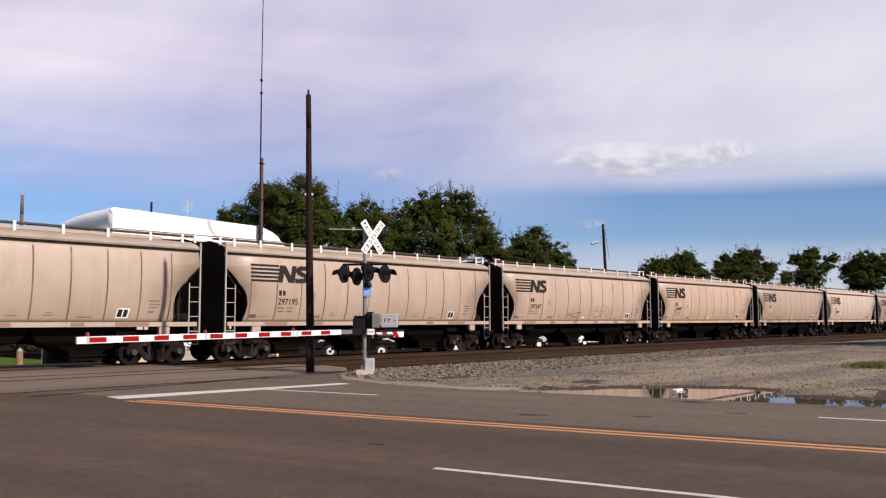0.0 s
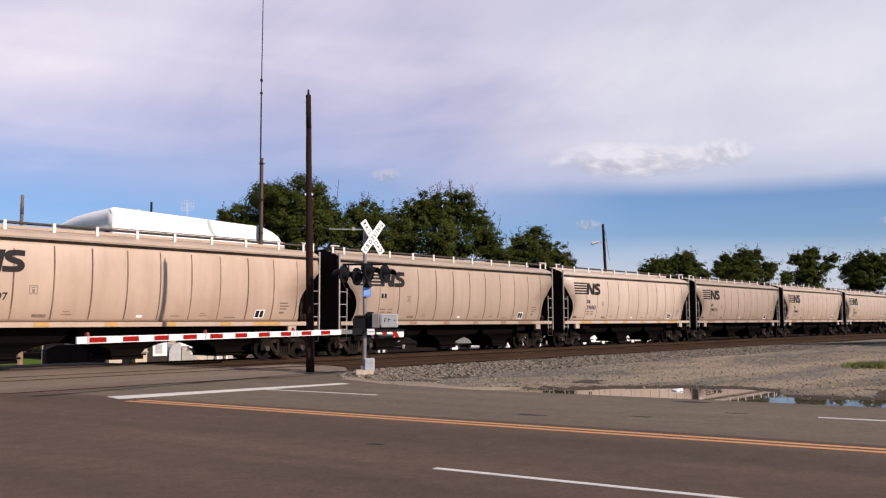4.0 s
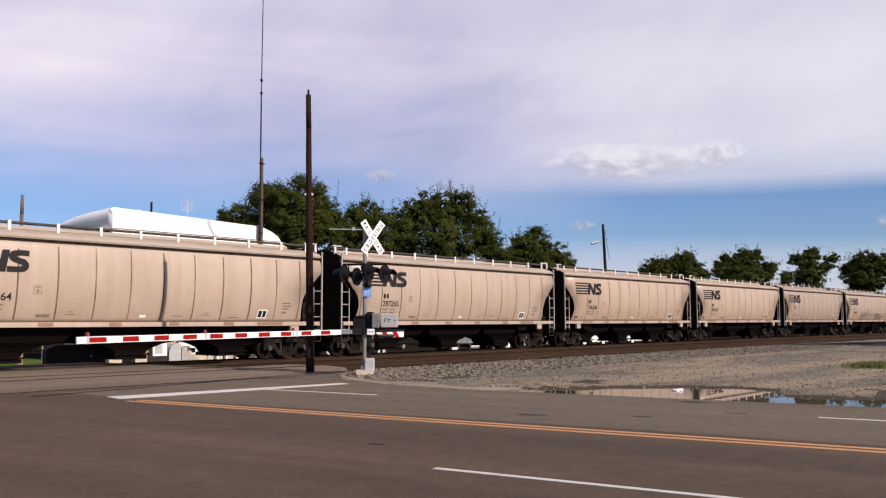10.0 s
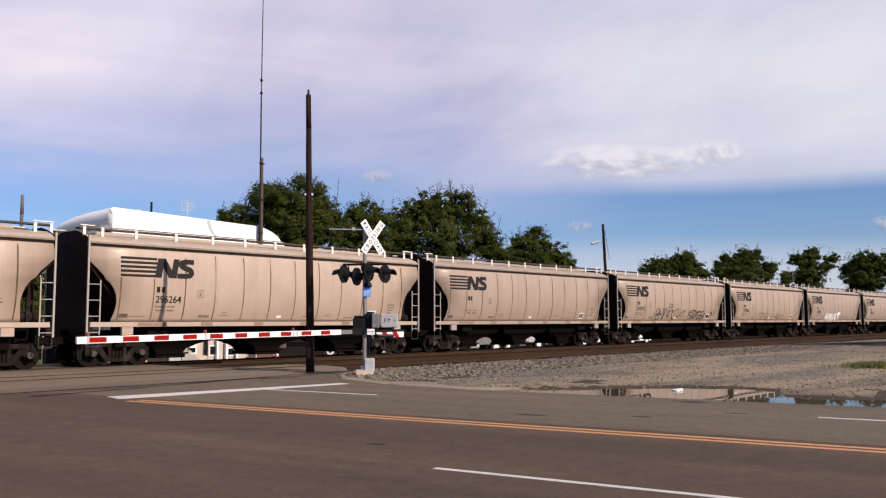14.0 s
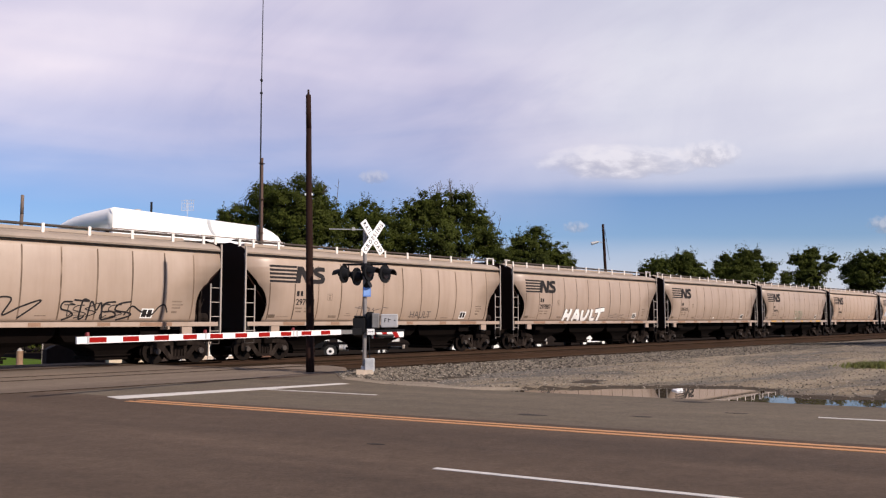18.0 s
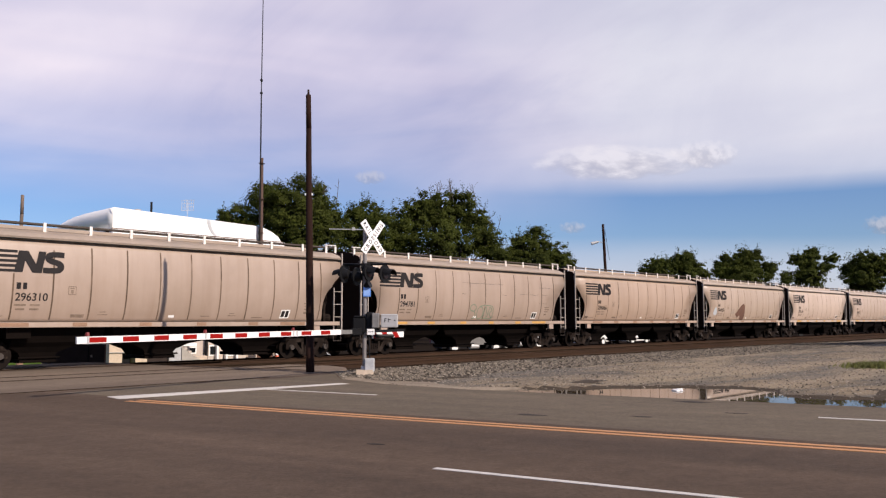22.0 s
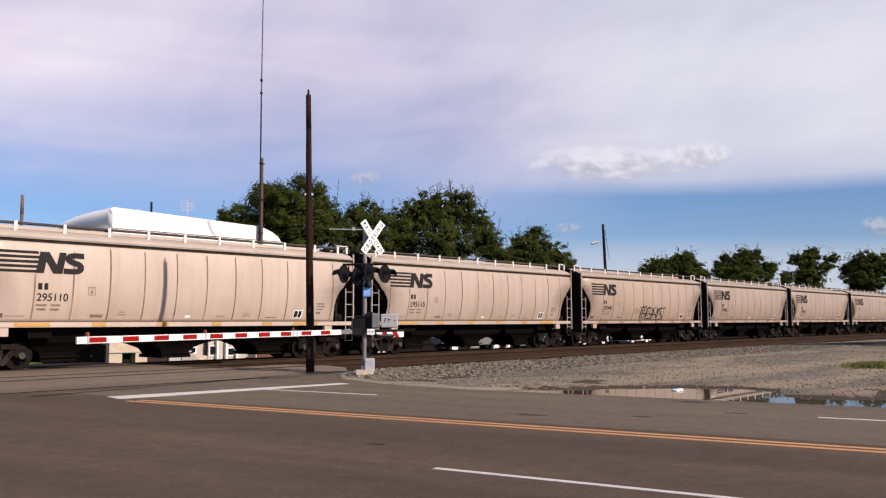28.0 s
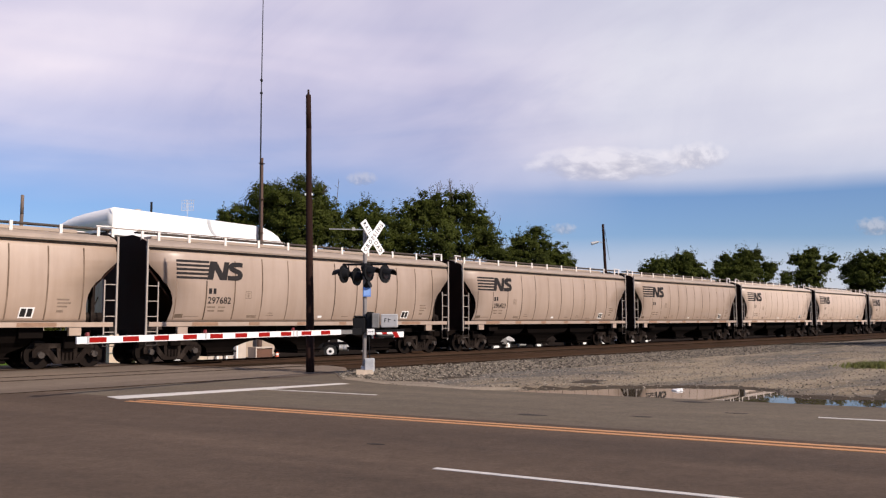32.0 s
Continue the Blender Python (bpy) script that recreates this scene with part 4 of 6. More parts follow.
LETTERS = ([(0.05, 0.0), (0.12, 0.40), (0.25, 0.74)], [(0.55, 0.0), (0.58, 0.40), (0.68, 0.78)], [(0.12, 0.34), (0.36, 0.36), (0.62, 0.34)],
           [(0.98, 0.0), (1.12, 0.45), (1.28, 0.74)], [(1.28, 0.74), (1.46, 0.40), (1.60, 0.0)], [(1.10, 0.24), (1.30, 0.26), (1.50, 0.24)],
           [(1.86, 0.72), (1.86, 0.30), (2.02, 0.08), (2.26, 0.14), (2.40, 0.45), (2.50, 0.74)],
           [(2.84, 0.78), (2.80, 0.40), (2.82, 0.08)], [(2.82, 0.08), (3.05, 0.06), (3.26, 0.10)],
           [(3.22, 0.66), (3.62, 0.72), (4.20, 0.78)], [(3.72, 0.70), (3.64, 0.35), (3.60, 0.0)])
for n, pts in enumerate(LETTERS):
    stroke(13, [(-2.95 + a, 1.48 + 0.84 * b) for a, b in pts], 0.30, M_INK, "dark outline of a sprayed word", 0.009)
    stroke(13, [(-2.95 + a, 1.48 + 0.84 * b) for a, b in pts], 0.235, M_SPRAY, "white sprayed block letter of the word HAULT", 0.018 + 0.006 * (n % 3))
scribble(13, 1.9, 3.4, 1.62, 1.85, 6, 0.018, M_TAGINK, "small thin sprayed scribble")
ring(20, -1.5, 2.1, 0.12, 0.16, 0.025, M_TAGINK, "thin sprayed circle")
stroke(20, [(-1.3, 2.2), (-1.25, 1.95), (-1.0, 2.2), (-0.95, 1.9)], 0.025, M_TAGINK, "thin sprayed line")
stroke(20, [(-0.9, 1.6), (-0.7, 2.3), (-0.1, 2.35), (-0.5, 2.1), (-0.6, 1.9), (-0.2, 1.95), (-0.5, 1.55)], 0.05, M_INK, LINE)
stroke(20, [(0.5, 2.3), (0.0, 2.25), (-0.1, 1.7), (0.4, 1.6), (0.5, 1.9), (0.2, 1.9)], 0.05, M_INK, LINE)
stroke(20, [(0.6, 1.55), (0.8, 2.25), (1.1, 1.8), (1.4, 2.3), (1.3, 1.55)], 0.05, M_INK, LINE)
stroke(20, [(2.2, 2.3), (1.6, 2.2), (1.9, 1.9), (2.0, 1.6), (1.5, 1.55)], 0.05, M_INK, LINE)
scribble(20, -0.9, 2.3, 1.50, 2.3, 15, 0.045, M_INK, "black sprayed scribble")
for x in (-0.75, 0.0, 0.75, 1.45):
    stroke(20, [(x, 2.25), (x - 0.05, 1.9), (x - 0.12, 1.6)], 0.11, M_INK, "thick black sprayed stroke")
scribble(1, -1.7, -0.42, 1.64, 1.95, 8, 0.024, M_TAGINK, "faint sprayed scribble")
M_FAINTINK = mat("faint spray ink", (0.19, 0.145, 0.115), 0.75, vary=0.3)
stroke(1, [(0.87, 2.24), (1.28, 2.3), (1.35, 2.0), (1.0, 2.1), (1.12, 1.68), (1.6, 1.75), (1.55, 2.05), (1.3, 2.0)], 0.024, M_FAINTINK, "faint sprayed line")
stroke(1, [(1.55, 1.8), (1.9, 1.75), (1.7, 2.25), (2.1, 2.35), (2.2, 2.1), (1.9, 2.0)], 0.024, M_FAINTINK, "faint sprayed line")
ring(1, 2.45, 2.05, 0.2, 0.22, 0.024, M_FAINTINK, "faint sprayed circle")
blotch(17, [(-2.2, 1.95), (-1.9, 2.15), (-1.5, 2.45), (-1.0, 2.70), (-0.65, 2.68), (-0.50, 2.2), (-0.55, 1.55), (-1.2, 1.55), (-1.35, 1.85), (-1.8, 1.72)], M_RUSTBROWN, "bare rust-brown patch where paint has gone")
blotch(17, [(-6.1, 2.0), (-5.9, 2.35), (-5.6, 2.40), (-5.5, 2.0), (-5.8, 1.85)], M_BLUEPAINT, "faded blue paint smear")
blotch(17, [(-3.1, 2.0), (-2.7, 2.3), (-2.45, 2.35), (-2.5, 2.0)], M_FADED, "faded grey paint smear")


def scratch(car, x0, x1, z, seed):
    rnd = random.Random(seed)
    pts = [(x0 + (x1 - x0) * i / 12, z + rnd.uniform(-0.02, 0.02)) for i in range(13)]
    lo = [(x, zz - rnd.uniform(0.006, 0.016)) for x, zz in reversed(pts)]
    part("scratch", drape(flat_outline(pts + lo), 0.012), M_TAGINK, CARS[car], "dark scraped line in the paint")


for i, (x0, x1, z) in enumerate(((-1.1, 2.1, 3.33), (-1.2, -0.9, 2.80), (2.0, 2.3, 2.78), (2.9, 3.2, 3.27), (5.2, 6.3, 3.25), (3.5, 6.0, 2.85), (5.2, 5.9, 2.4))):
    scratch(15, x0, x1, z, i)
M_GREENTAG = mat("faded green spray", (0.20, 0.23, 0.16), 0.8, vary=0.25, scale=6)
TAG = "faded green sprayed line"
ring(15, -0.22, 2.12, 0.22, 0.16, 0.05, M_GREENTAG, TAG)
stroke(15, [(-0.32, 2.0), (-0.07, 1.9), (-0.03, 1.65), (-0.24, 1.6)], 0.05, M_GREENTAG, TAG)
ring(15, 0.34, 1.88, 0.24, 0.30, 0.05, M_GREENTAG, TAG)
stroke(15, [(0.58, 1.58), (0.75, 2.2), (0.91, 1.6), (1.03, 2.15), (1.24, 2.0), (1.08, 1.85), (1.28, 1.6), (0.67, 1.62)], 0.05, M_GREENTAG, TAG)
stroke(15, [(0.26, 2.2), (0.67, 2.25), (1.24, 2.2), (1.36, 1.9), (1.32, 1.58)], 0.045, M_GREENTAG, TAG)
M_YELLOWPATCH = mat("yellow reflector", (0.52, 0.285, 0.075), 0.6, vary=0.2)
for k in (2, 4, 15, 18, 19):
    for x, w in ((-5.43, 0.53), (-3.32, 0.24), (-1.06, 0.22), (1.09, 0.19), (3.3, 0.22), (5.15, 0.61)):
        part("yellow_reflector", box(x - w, x + w, -1.612, -1.606, 1.34, 1.455), M_YELLOWPATCH, CARS[k], "yellow reflective strip")

# ---- crossing signal ----
MAST = Vector((-2.16, 23.40, 0.0))


M_ARMGREY = mat("dull grey metal", (0.16, 0.155, 0.15), 0.6, vary=0.3, scale=5)
M_BOX = mat("grey box paint", (0.37, 0.365, 0.37), 0.5, vary=0.12, scale=5)
M_MAST = mat("dull aluminium", (0.22, 0.20, 0.19), 0.5, 0.2, vary=0.3, scale=3, stretch=(1, 1, 0.3))


def fitted_text(word, size, width):
    """Black lettering spread over a width."""
    me = text_mesh("lettering", word, size, M_BLACK, 1.0, 0.002)
    xs = [v.co.x for v in me.vertices]
    k = width / (max(xs) - min(xs))
    for v in me.vertices:
        v.co.x *= k
    return me


def make_signal():
    sig = thing("crossing_signal", "silver railroad crossing signal mast with crossbuck and black lamps", "crossing signal", Matrix.Translation(MAST))
    base = part("base", poly([(-0.20, -0.24), (0.24, -0.24), (0.24, 0.2), (-0.20, 0.2)], "z", -0.2, 0.15), M_STONE, sig, "concrete footing")
    part("mast", tube((0, 0, 0.0), (0, 0, 4.1), 0.06, 0.055, 14), M_MAST, sig)
    part("mast_cap", tube((0, 0, 4.08), (0, 0, 4.16), 0.085, 0.03, 12), M_SILVER, sig)
    part("base_collar", tube((0, 0, 0.05), (0, 0, 0.25), 0.12, 0.10, 12), M_SILVER, sig)
    jb = part("junction_box", box(0.02, 0.28, -0.22, 0.0, 0.10, 0.46, 0.02), M_SILVER, sig, "grey steel junction box")
    part("conduit", tube((0.15, -0.11, 0.46), (0.12, -0.05, 1.05), 0.018, seg=8), M_BLACK, sig)
    # crossbuck, turned towards the traffic
    face = Matrix.Translation((0.22, -0.14, 3.77)) @ Matrix.Rotation(radians(CROSS_TURN), 4, "Z")
    for i, (an, word) in enumerate(((-53, "R A I L    R O A D"), (53, "C R O S S I N G"))):
        bl = part("blade", box(-0.535, 0.535, -0.008, 0.008, -0.105, 0.105, 0.004), M_WHITE, sig, "white crossbuck blade")
        bl.matrix_basis = face @ Matrix.Translation((0, -0.02 * i, 0)) @ Matrix.Rotation(radians(-an), 4, "Y")
        t = part("lettering", fitted_text(word, 0.155, 0.96), None, bl, "black lettering " + word.replace(" ", ""))
        t.matrix_basis = Matrix.Translation((0, -0.012, -0.01)) @ Matrix.Rotation(radians(90), 4, "X")
    # lamps
    part("cross_arm", tube((-0.62, 0, 3.03), (0.62, -0.1, 3.03), 0.03, seg=8), M_BLACK, sig)
    part("lamp_box", box(-0.10, 0.14, -0.14, 0.10, 2.84, 3.06, 0.02), M_BLACK, sig)
    for x, y, z, az in ((-0.58, 0.0, 2.77, 246), (-0.23, 0.05, 2.70, 246), (0.12, -0.14, 2.81, 63), (0.56, -0.10, 2.76, 58)):
        f = Matrix.Translation((x, y, z)) @ Matrix.Rotation(radians(az), 4, "Z")
        disc = bmesh.new()
        add_tube(disc, (0, -0.02, 0), (0, 0.02, 0), 0.25, seg=24)
        d = part("lamp_background", disc, M_BLACK, sig, "round black lamp background")
        d.matrix_basis = f
        bm = bmesh.new()
        add_tube(bm, (0, 0.02, 0), (0, 0.16, 0), 0.16, 0.10, 16)
        part("lamp_housing", bm, M_BLACK, d)
        hood = bmesh.new()
        for k in range(10):
            a0, a1 = math.pi * (0.02 + 0.96 * k / 10), math.pi * (0.02 + 0.96 * (k + 1) / 10)
            r = 0.17
            q = [(r * math.cos(a0), -0.02, r * math.sin(a0)), (r * math.cos(a1), -0.02, r * math.sin(a1)),
                 (r * 0.95 * math.cos(a1), -0.29, r * math.sin(a1) - 0.05), (r * 0.95 * math.cos(a0), -0.29, r * math.sin(a0) - 0.05)]
            hood.faces.new([hood.verts.new(v) for v in q])
        bmesh.ops.remove_doubles(hood, verts=hood.verts, dist=0.002)
        bmesh.ops.solidify(hood, geom=hood.faces[:], thickness=0.008)
        part("hood", hood, M_BLACK, d)
        part("lens", tube((0, -0.03, 0), (0, -0.045, 0), 0.14, 0.12, 16), M_LENS, d, "unlit dark red lens")
    part("drop_bracket", tube((-0.45, 0, 3.03), (-0.45, 0, 2.85), 0.02, seg=6), M_BLACK, sig)
    # emergency sign, aerial, gate mechanism
    part("blue_sign", box(-0.04, 0.17, -0.095, -0.085, 2.14, 2.40, 0.003), M_BLUE, sig, "small blue information sign")
    part("sign_border", box(-0.02, 0.15, -0.10, -0.0955, 2.17, 2.37), mat("pale blue", (0.25, 0.42, 0.8), 0.5), sig)
    part("bell", tube((0.0, -0.07, 2.42), (0.14, -0.12, 2.50), 0.05, 0.12, 14), M_BLACK, sig)
    part("aerial_rod", tube((-1.0, 0, 4.02), (-0.02, 0, 4.0), 0.014, seg=6), M_SILVER, sig)
    part("aerial_clamp", box(-0.36, -0.28, -0.03, 0.03, 3.98, 4.06), M_SILVER, sig)
    mech = part("gate_mechanism", box(-0.31, 0.04, -0.20, 0.20, 1.14, 1.56, 0.03), M_BLACK, sig, "black gate mechanism housing")
    part("mechanism_lid", box(-0.28, 0.0, -0.22, 0.22, 1.56, 1.62, 0.02), M_BLACK, mech)
    part("motor_case", box(0.06, 0.26, -0.22, 0.10, 1.20, 1.72, 0.03), M_BLACK, sig)
    part("control_box", box(0.22, 0.42, -0.34, -0.05, 1.28, 1.68, 0.02), M_ARMGREY, sig, "grey steel control box")
    part("control_box", box(0.46, 0.92, -0.30, -0.05, 1.29, 1.66, 0.02), M_BOX, sig, "pale grey steel counterweight box")
    for x0, x1, z0, z1 in ((0.56, 0.575, 1.44, 1.54), (0.575, 0.62, 1.525, 1.54), (0.575, 0.605, 1.48, 1.492), (0.66, 0.675, 1.44, 1.54), (0.675, 0.73, 1.50, 1.515), (0.83, 0.86, 1.47, 1.50)):
        part("box_mark", box(x0, x1, -0.306, -0.302, z0, z1), M_BLACK, sig)
    part("box_lid_seam", box(0.465, 0.915, -0.304, -0.301, 1.605, 1.613), M_ARMGREY, sig)
    part("tag_plate", box(0.10, 0.30, -0.33, -0.32, 1.10, 1.26), M_WHITE, sig, "white tag plate")
    for i in range(3):
        part("tag_mark", box(0.13 + 0.05 * i, 0.162 + 0.05 * i, -0.334, -0.331, 1.165, 1.20), M_ARMGREY, sig)
    part("support_arm", tube((-0.05, 0.25, 1.05), (0.75, 0.62, 1.05), 0.05, seg=8), M_BLACK, sig)
    return sig


CROSS_TURN = 40.0
make_signal()




def make_gate():
    tip = Vector((-6.86, 15.64, 1.12))
    root = Vector((-2.42, 22.95, 1.185))
    d = (root - tip)
    m = Matrix.Translation(tip) @ Matrix.Rotation(math.atan2(d.y, d.x), 4, "Z") @ Matrix.Rotation(-math.atan2(d.z, d.xy.length), 4, "Y")
    g = thing("crossing_gate", "lowered red and white striped crossing gate arm", "crossing gate", m)
    cuts = [0.0, 0.40]
    for i in range(10):
        cuts += [0.40 + 0.751 * i + 0.375, 0.40 + 0.751 * (i + 1)]
    cuts = [x for x in cuts if x < d.length - 0.8]
    part("arm", box(0.14, d.length - 0.56, -0.022, 0.022, -0.066, 0.066, 0.004), M_WHITE, g, "white fibreglass arm")
    for i, (x0, x1) in enumerate(zip(cuts, cuts[1:])):
        if i % 2:
            part("red_panel", box(x0, x1, -0.0255, 0.0255, -0.048, 0.050), M_RED, g, "red reflective panel")
    part("arm_root", box(d.length - 0.56, d.length - 0.08, -0.022, 0.022, -0.055, 0.055), M_ARMGREY, g, "dull grey metal arm root")
    for x in (0.37, 3.28, 6.12):
        lamp = part("gate_lamp", box(x - 0.025, x + 0.025, -0.03, 0.03, -0.075, 0.078, 0.005), M_SILVER, g)
        part("lamp_lens", tube((x, 0, 0.078), (x, 0, 0.145), 0.046, 0.030, 12), M_TAIL, lamp, "red lamp lens")
    part("arm_joint", box(6.22, 6.27, -0.03, 0.03, -0.075, 0.078), M_SILVER, g)
    part("arm_socket", box(d.length - 0.08, d.length + 0.45, -0.04, 0.04, -0.09, 0.09, 0.01), M_BLACK, g)
    x0 = d.length + 0.85
    part("counter_board", box(x0, x0 + 1.55, -0.015, 0.015, -0.20, -0.04), M_WHITE, g, "white board with red diagonal stripes")
    for i in range(3):
        a = x0 + 0.05 + i * 0.52
        part("diagonal_stripe", poly([(a, -0.20), (a + 0.24, -0.20), (a + 0.10, -0.04), (a - 0.14 if i else a - 0.02, -0.04)], "y", -0.019, 0.019), M_RED, g)
    part("counter_arm", box(d.length + 0.3, d.length + 2.5, 0.022, 0.06, -0.05, 0.03), M_BLACK, g)
    return g


make_gate()


# ---- poles ----
def pole_thing(name, label, base, top, r0, r1, material, category="utility pole"):
    p = thing(name, label, category, Matrix.Translation(base))
    bm = bmesh.new()
    v = Vector(top) - Vector(base)
    last = Vector((0, 0, -0.25))
    for i in range(8):
        nxt = v * ((i + 1) / 8) + Vector((0.004 * math.sin(i * 2.3), 0.004 * math.cos(i * 3.1), 0)) * (0 if i == 7 else 1)
        add_tube(bm, last, nxt, r0 + (r1 - r0) * i / 8, r0 + (r1 - r0) * (i + 1) / 8, 12, i in (0, 7))
        last = nxt
    part("shaft", bm, material, p, smooth=True)
    return p


wp = pole_thing("wooden_pole", "dark creosoted wooden pole standing beside the crossing", (-3.86, 24.80, 0), (-4.0, 24.80, 8.2), 0.125, 0.075, M_POLE)
part("pole_cap", tube((-0.14, 0, 8.15), (-0.14, 0, 8.36), 0.035, 0.03, 8), M_POLE, wp)
for x in (-0.2, 0.05):
    part("insulator", tube((x * 0.8 - 0.03, -0.05, 5.17), (x * 0.8 - 0.03, -0.05, 5.23), 0.022, seg=8), M_WHITE, wp, "small white insulator")
for z in (3.1, 5.2, 7.6):
    part("pole_band", tube((-0.14 * z / 8.2, 0, z), (-0.14 * z / 8.2, 0, z + 0.08), 0.13 - 0.006 * z, seg=12), M_POLE, wp)

ant = thing("radio_mast", "tall thin radio mast strapped to a brown wooden pole", "radio mast", Matrix.Translation((-11.85, 55.0, -0.78)))
part("shaft", tube((0, 0, -0.2), (-0.05, 0, 12.99), 0.17, 0.12, 12), M_BROWNWOOD, ant)
part("lower_tube", tube((-0.06, -0.16, 6.0), (-0.10, -0.16, 17.3), 0.055, 0.045, 8), M_BLACK, ant)
part("upper_tube", tube((-0.10, -0.16, 17.3), (-0.06, -0.16, 27.5), 0.035, 0.025, 8), M_BLACK, ant)
for z in (17.25, 18.1):
    part("coupling", tube((-0.10, -0.16, z), (-0.10, -0.16, z + 0.12), 0.09, seg=8), M_BLACK, ant)
for z in (8.0, 10.2, 12.6):
    part("strap", box(-0.19, 0.13, -0.2, 0.14, z, z + 0.05), M_RUST, ant)

lp = pole_thing("street_lamp", "dark wooden street lamp pole with a cobra-head lamp", (15.6, 80, -0.78), (15.19, 80, 10.63), 0.17, 0.12, M_POLE, "street lamp")
part("lamp_arm", tube((-0.3, 0, 9.6), (-0.95, -0.1, 9.75), 0.03, seg=8), M_GALV, lp)
bm = tube((-0.9, -0.1, 9.72), (-1.55, -0.1, 9.55), 0.10, 0.16, 12)
part("lamp_head", bm, M_SILVER, lp, "grey cobra lamp head")
part("service_cable", tube((0.12, -0.1, 8.0), (-0.25, -0.1, 10.9), 0.02, seg=5), M_BLACK, lp)
pole_thing("wooden_pole", "brown wooden pole beyond the tracks", (-35.1, 70, -0.78), (-35.03, 70, 12.1), 0.18, 0.13, M_GREYWOOD)


# ---- trees ----
def make_tree(x, y, lobes, seed, leaf=0.2, dense=1.0, z0=-0.78, twigs=(), label="broad green deciduous tree in full leaf"):
    """lobes: masses of foliage, each (sideways, height, half width, half height) in metres from the foot of the trunk."""
    rnd = random.Random(seed)
    t = thing("tree", label, "tree", Matrix.Translation((x, y, z0)), group="trees beyond the tracks")
    top = max(h + rz for _, h, _, rz in lobes)
    bm = bmesh.new()
    add_tube(bm, (0, 0, -0.2), (0.01 * top, 0, top * 0.32), 0.026 * top, 0.019 * top, 10)
    add_tube(bm, (0.01 * top, 0, top * 0.32), (0.02 * top, 0, top * 0.72), 0.019 * top, 0.006 * top, 8)
    verts, faces = [], []

    def leaf_at(p, ax, w):
        e1 = ax.orthogonal().normalized()
        e1.rotate(Matrix.Rotation(rnd.uniform(0, 6.28), 3, ax))
        e2 = ax.cross(e1)
        k = len(verts)
        verts.extend((p - e1 * w * 0.5, p - e2 * w * 0.34 + ax * w * 0.16, p + e1 * w * 0.5, p + e2 * w * 0.34 + ax * w * 0.16))
        faces.append((k, k + 1, k + 2, k + 3))

    def wobble(k):
        return Vector((rnd.gauss(0, k), rnd.gauss(0, k), rnd.gauss(0, k)))

    for dx, h, rx, rz in lobes:
        ry = 0.85 * rx
        depth = rnd.uniform(-0.35, 0.35) * rx
        c0 = Vector((dx, depth, h))
        root = Vector((0.01 * top, 0, max(top * 0.2, h - abs(dx) * 0.9 - rz)))
        add_tube(bm, root, c0, 0.010 * top, 0.004 * top, 6, False)
        size = 0.30 + 0.20 * min(rx, rz)
        for _ in range(int(dense * 120 * rx * rz) + 20):
            q = wobble(1.0).normalized()
            leaf_at(c0 + Vector((q.x * rx, q.y * ry, q.z * rz)) * (0.66 * rnd.random() ** 0.5), (q + wobble(0.5)).normalized(), leaf * rnd.uniform(1.2, 2.0))
        for _ in range(int(dense * 21 * (rx * rz) ** 0.72) + 6):
            d = wobble(1.0).normalized()
            r = rnd.uniform(0.4, 1.15) ** 0.6
            c = c0 + Vector((d.x * rx * r, d.y * ry * r, d.z * rz * r))
            if rnd.random() < 0.3:
                add_tube(bm, c0, c, 0.03, 0.012, 4, False)
            s = size * rnd.uniform(0.45, 1.1)
            out = (d + Vector((0, 0, 0.35))).normalized()
            for _ in range(int(95 * dense * (s / 0.6) ** 1.5) + 20):
                q = wobble(1.0).normalized()
                p = c + Vector((q.x, q.y, q.z * 0.7)) * (s * min(1.3, abs(rnd.gauss(0.62, 0.34))))
                leaf_at(p, (q * 0.8 + out * 0.9 + wobble(0.36)).normalized(), leaf * rnd.uniform(0.6, 1.3))
        # shoots that break the outline
        for _ in range(int(3 + 4 * rx)):
            d = (wobble(1.0) + Vector((0, 0, 0.5))).normalized()
            p = c0 + Vector((d.x * rx, d.y * ry, d.z * rz)) * 0.95
            way = (d + wobble(0.3) + Vector((0, 0, 0.4))).normalized()
            for k in range(16):
                leaf_at(p + way * (k * leaf * 0.26) + wobble(leaf * 0.5), (d + wobble(0.6)).normalized(), leaf * rnd.uniform(0.5, 1.0))
    for dx, h, n in twigs:
        for _ in range(n):
            b0 = Vector((dx + rnd.uniform(-0.7, 0.7), rnd.uniform(-0.5, 0.5), h))
            e = b0 + Vector((rnd.uniform(-0.5, 0.5), rnd.uniform(-0.3, 0.3), rnd.uniform(1.2, 2.2)))
            add_tube(bm, b0, e, 0.035, 0.012, 5, False)
            for k in range(4):
                f = b0.lerp(e, rnd.uniform(0.4, 0.9))
                add_tube(bm, f, f + Vector((rnd.uniform(-0.5, 0.5), 0, rnd.uniform(0.2, 0.6))), 0.015, 0.006, 4, False)
    part("trunk", bm, M_BARK, t, "brown trunk and limbs")
    me = bpy.data.meshes.new("crown")
    me.from_pydata(verts, [], faces)
    me.materials.append(M_LEAF)
    part("crown", me, None, t)
    return t


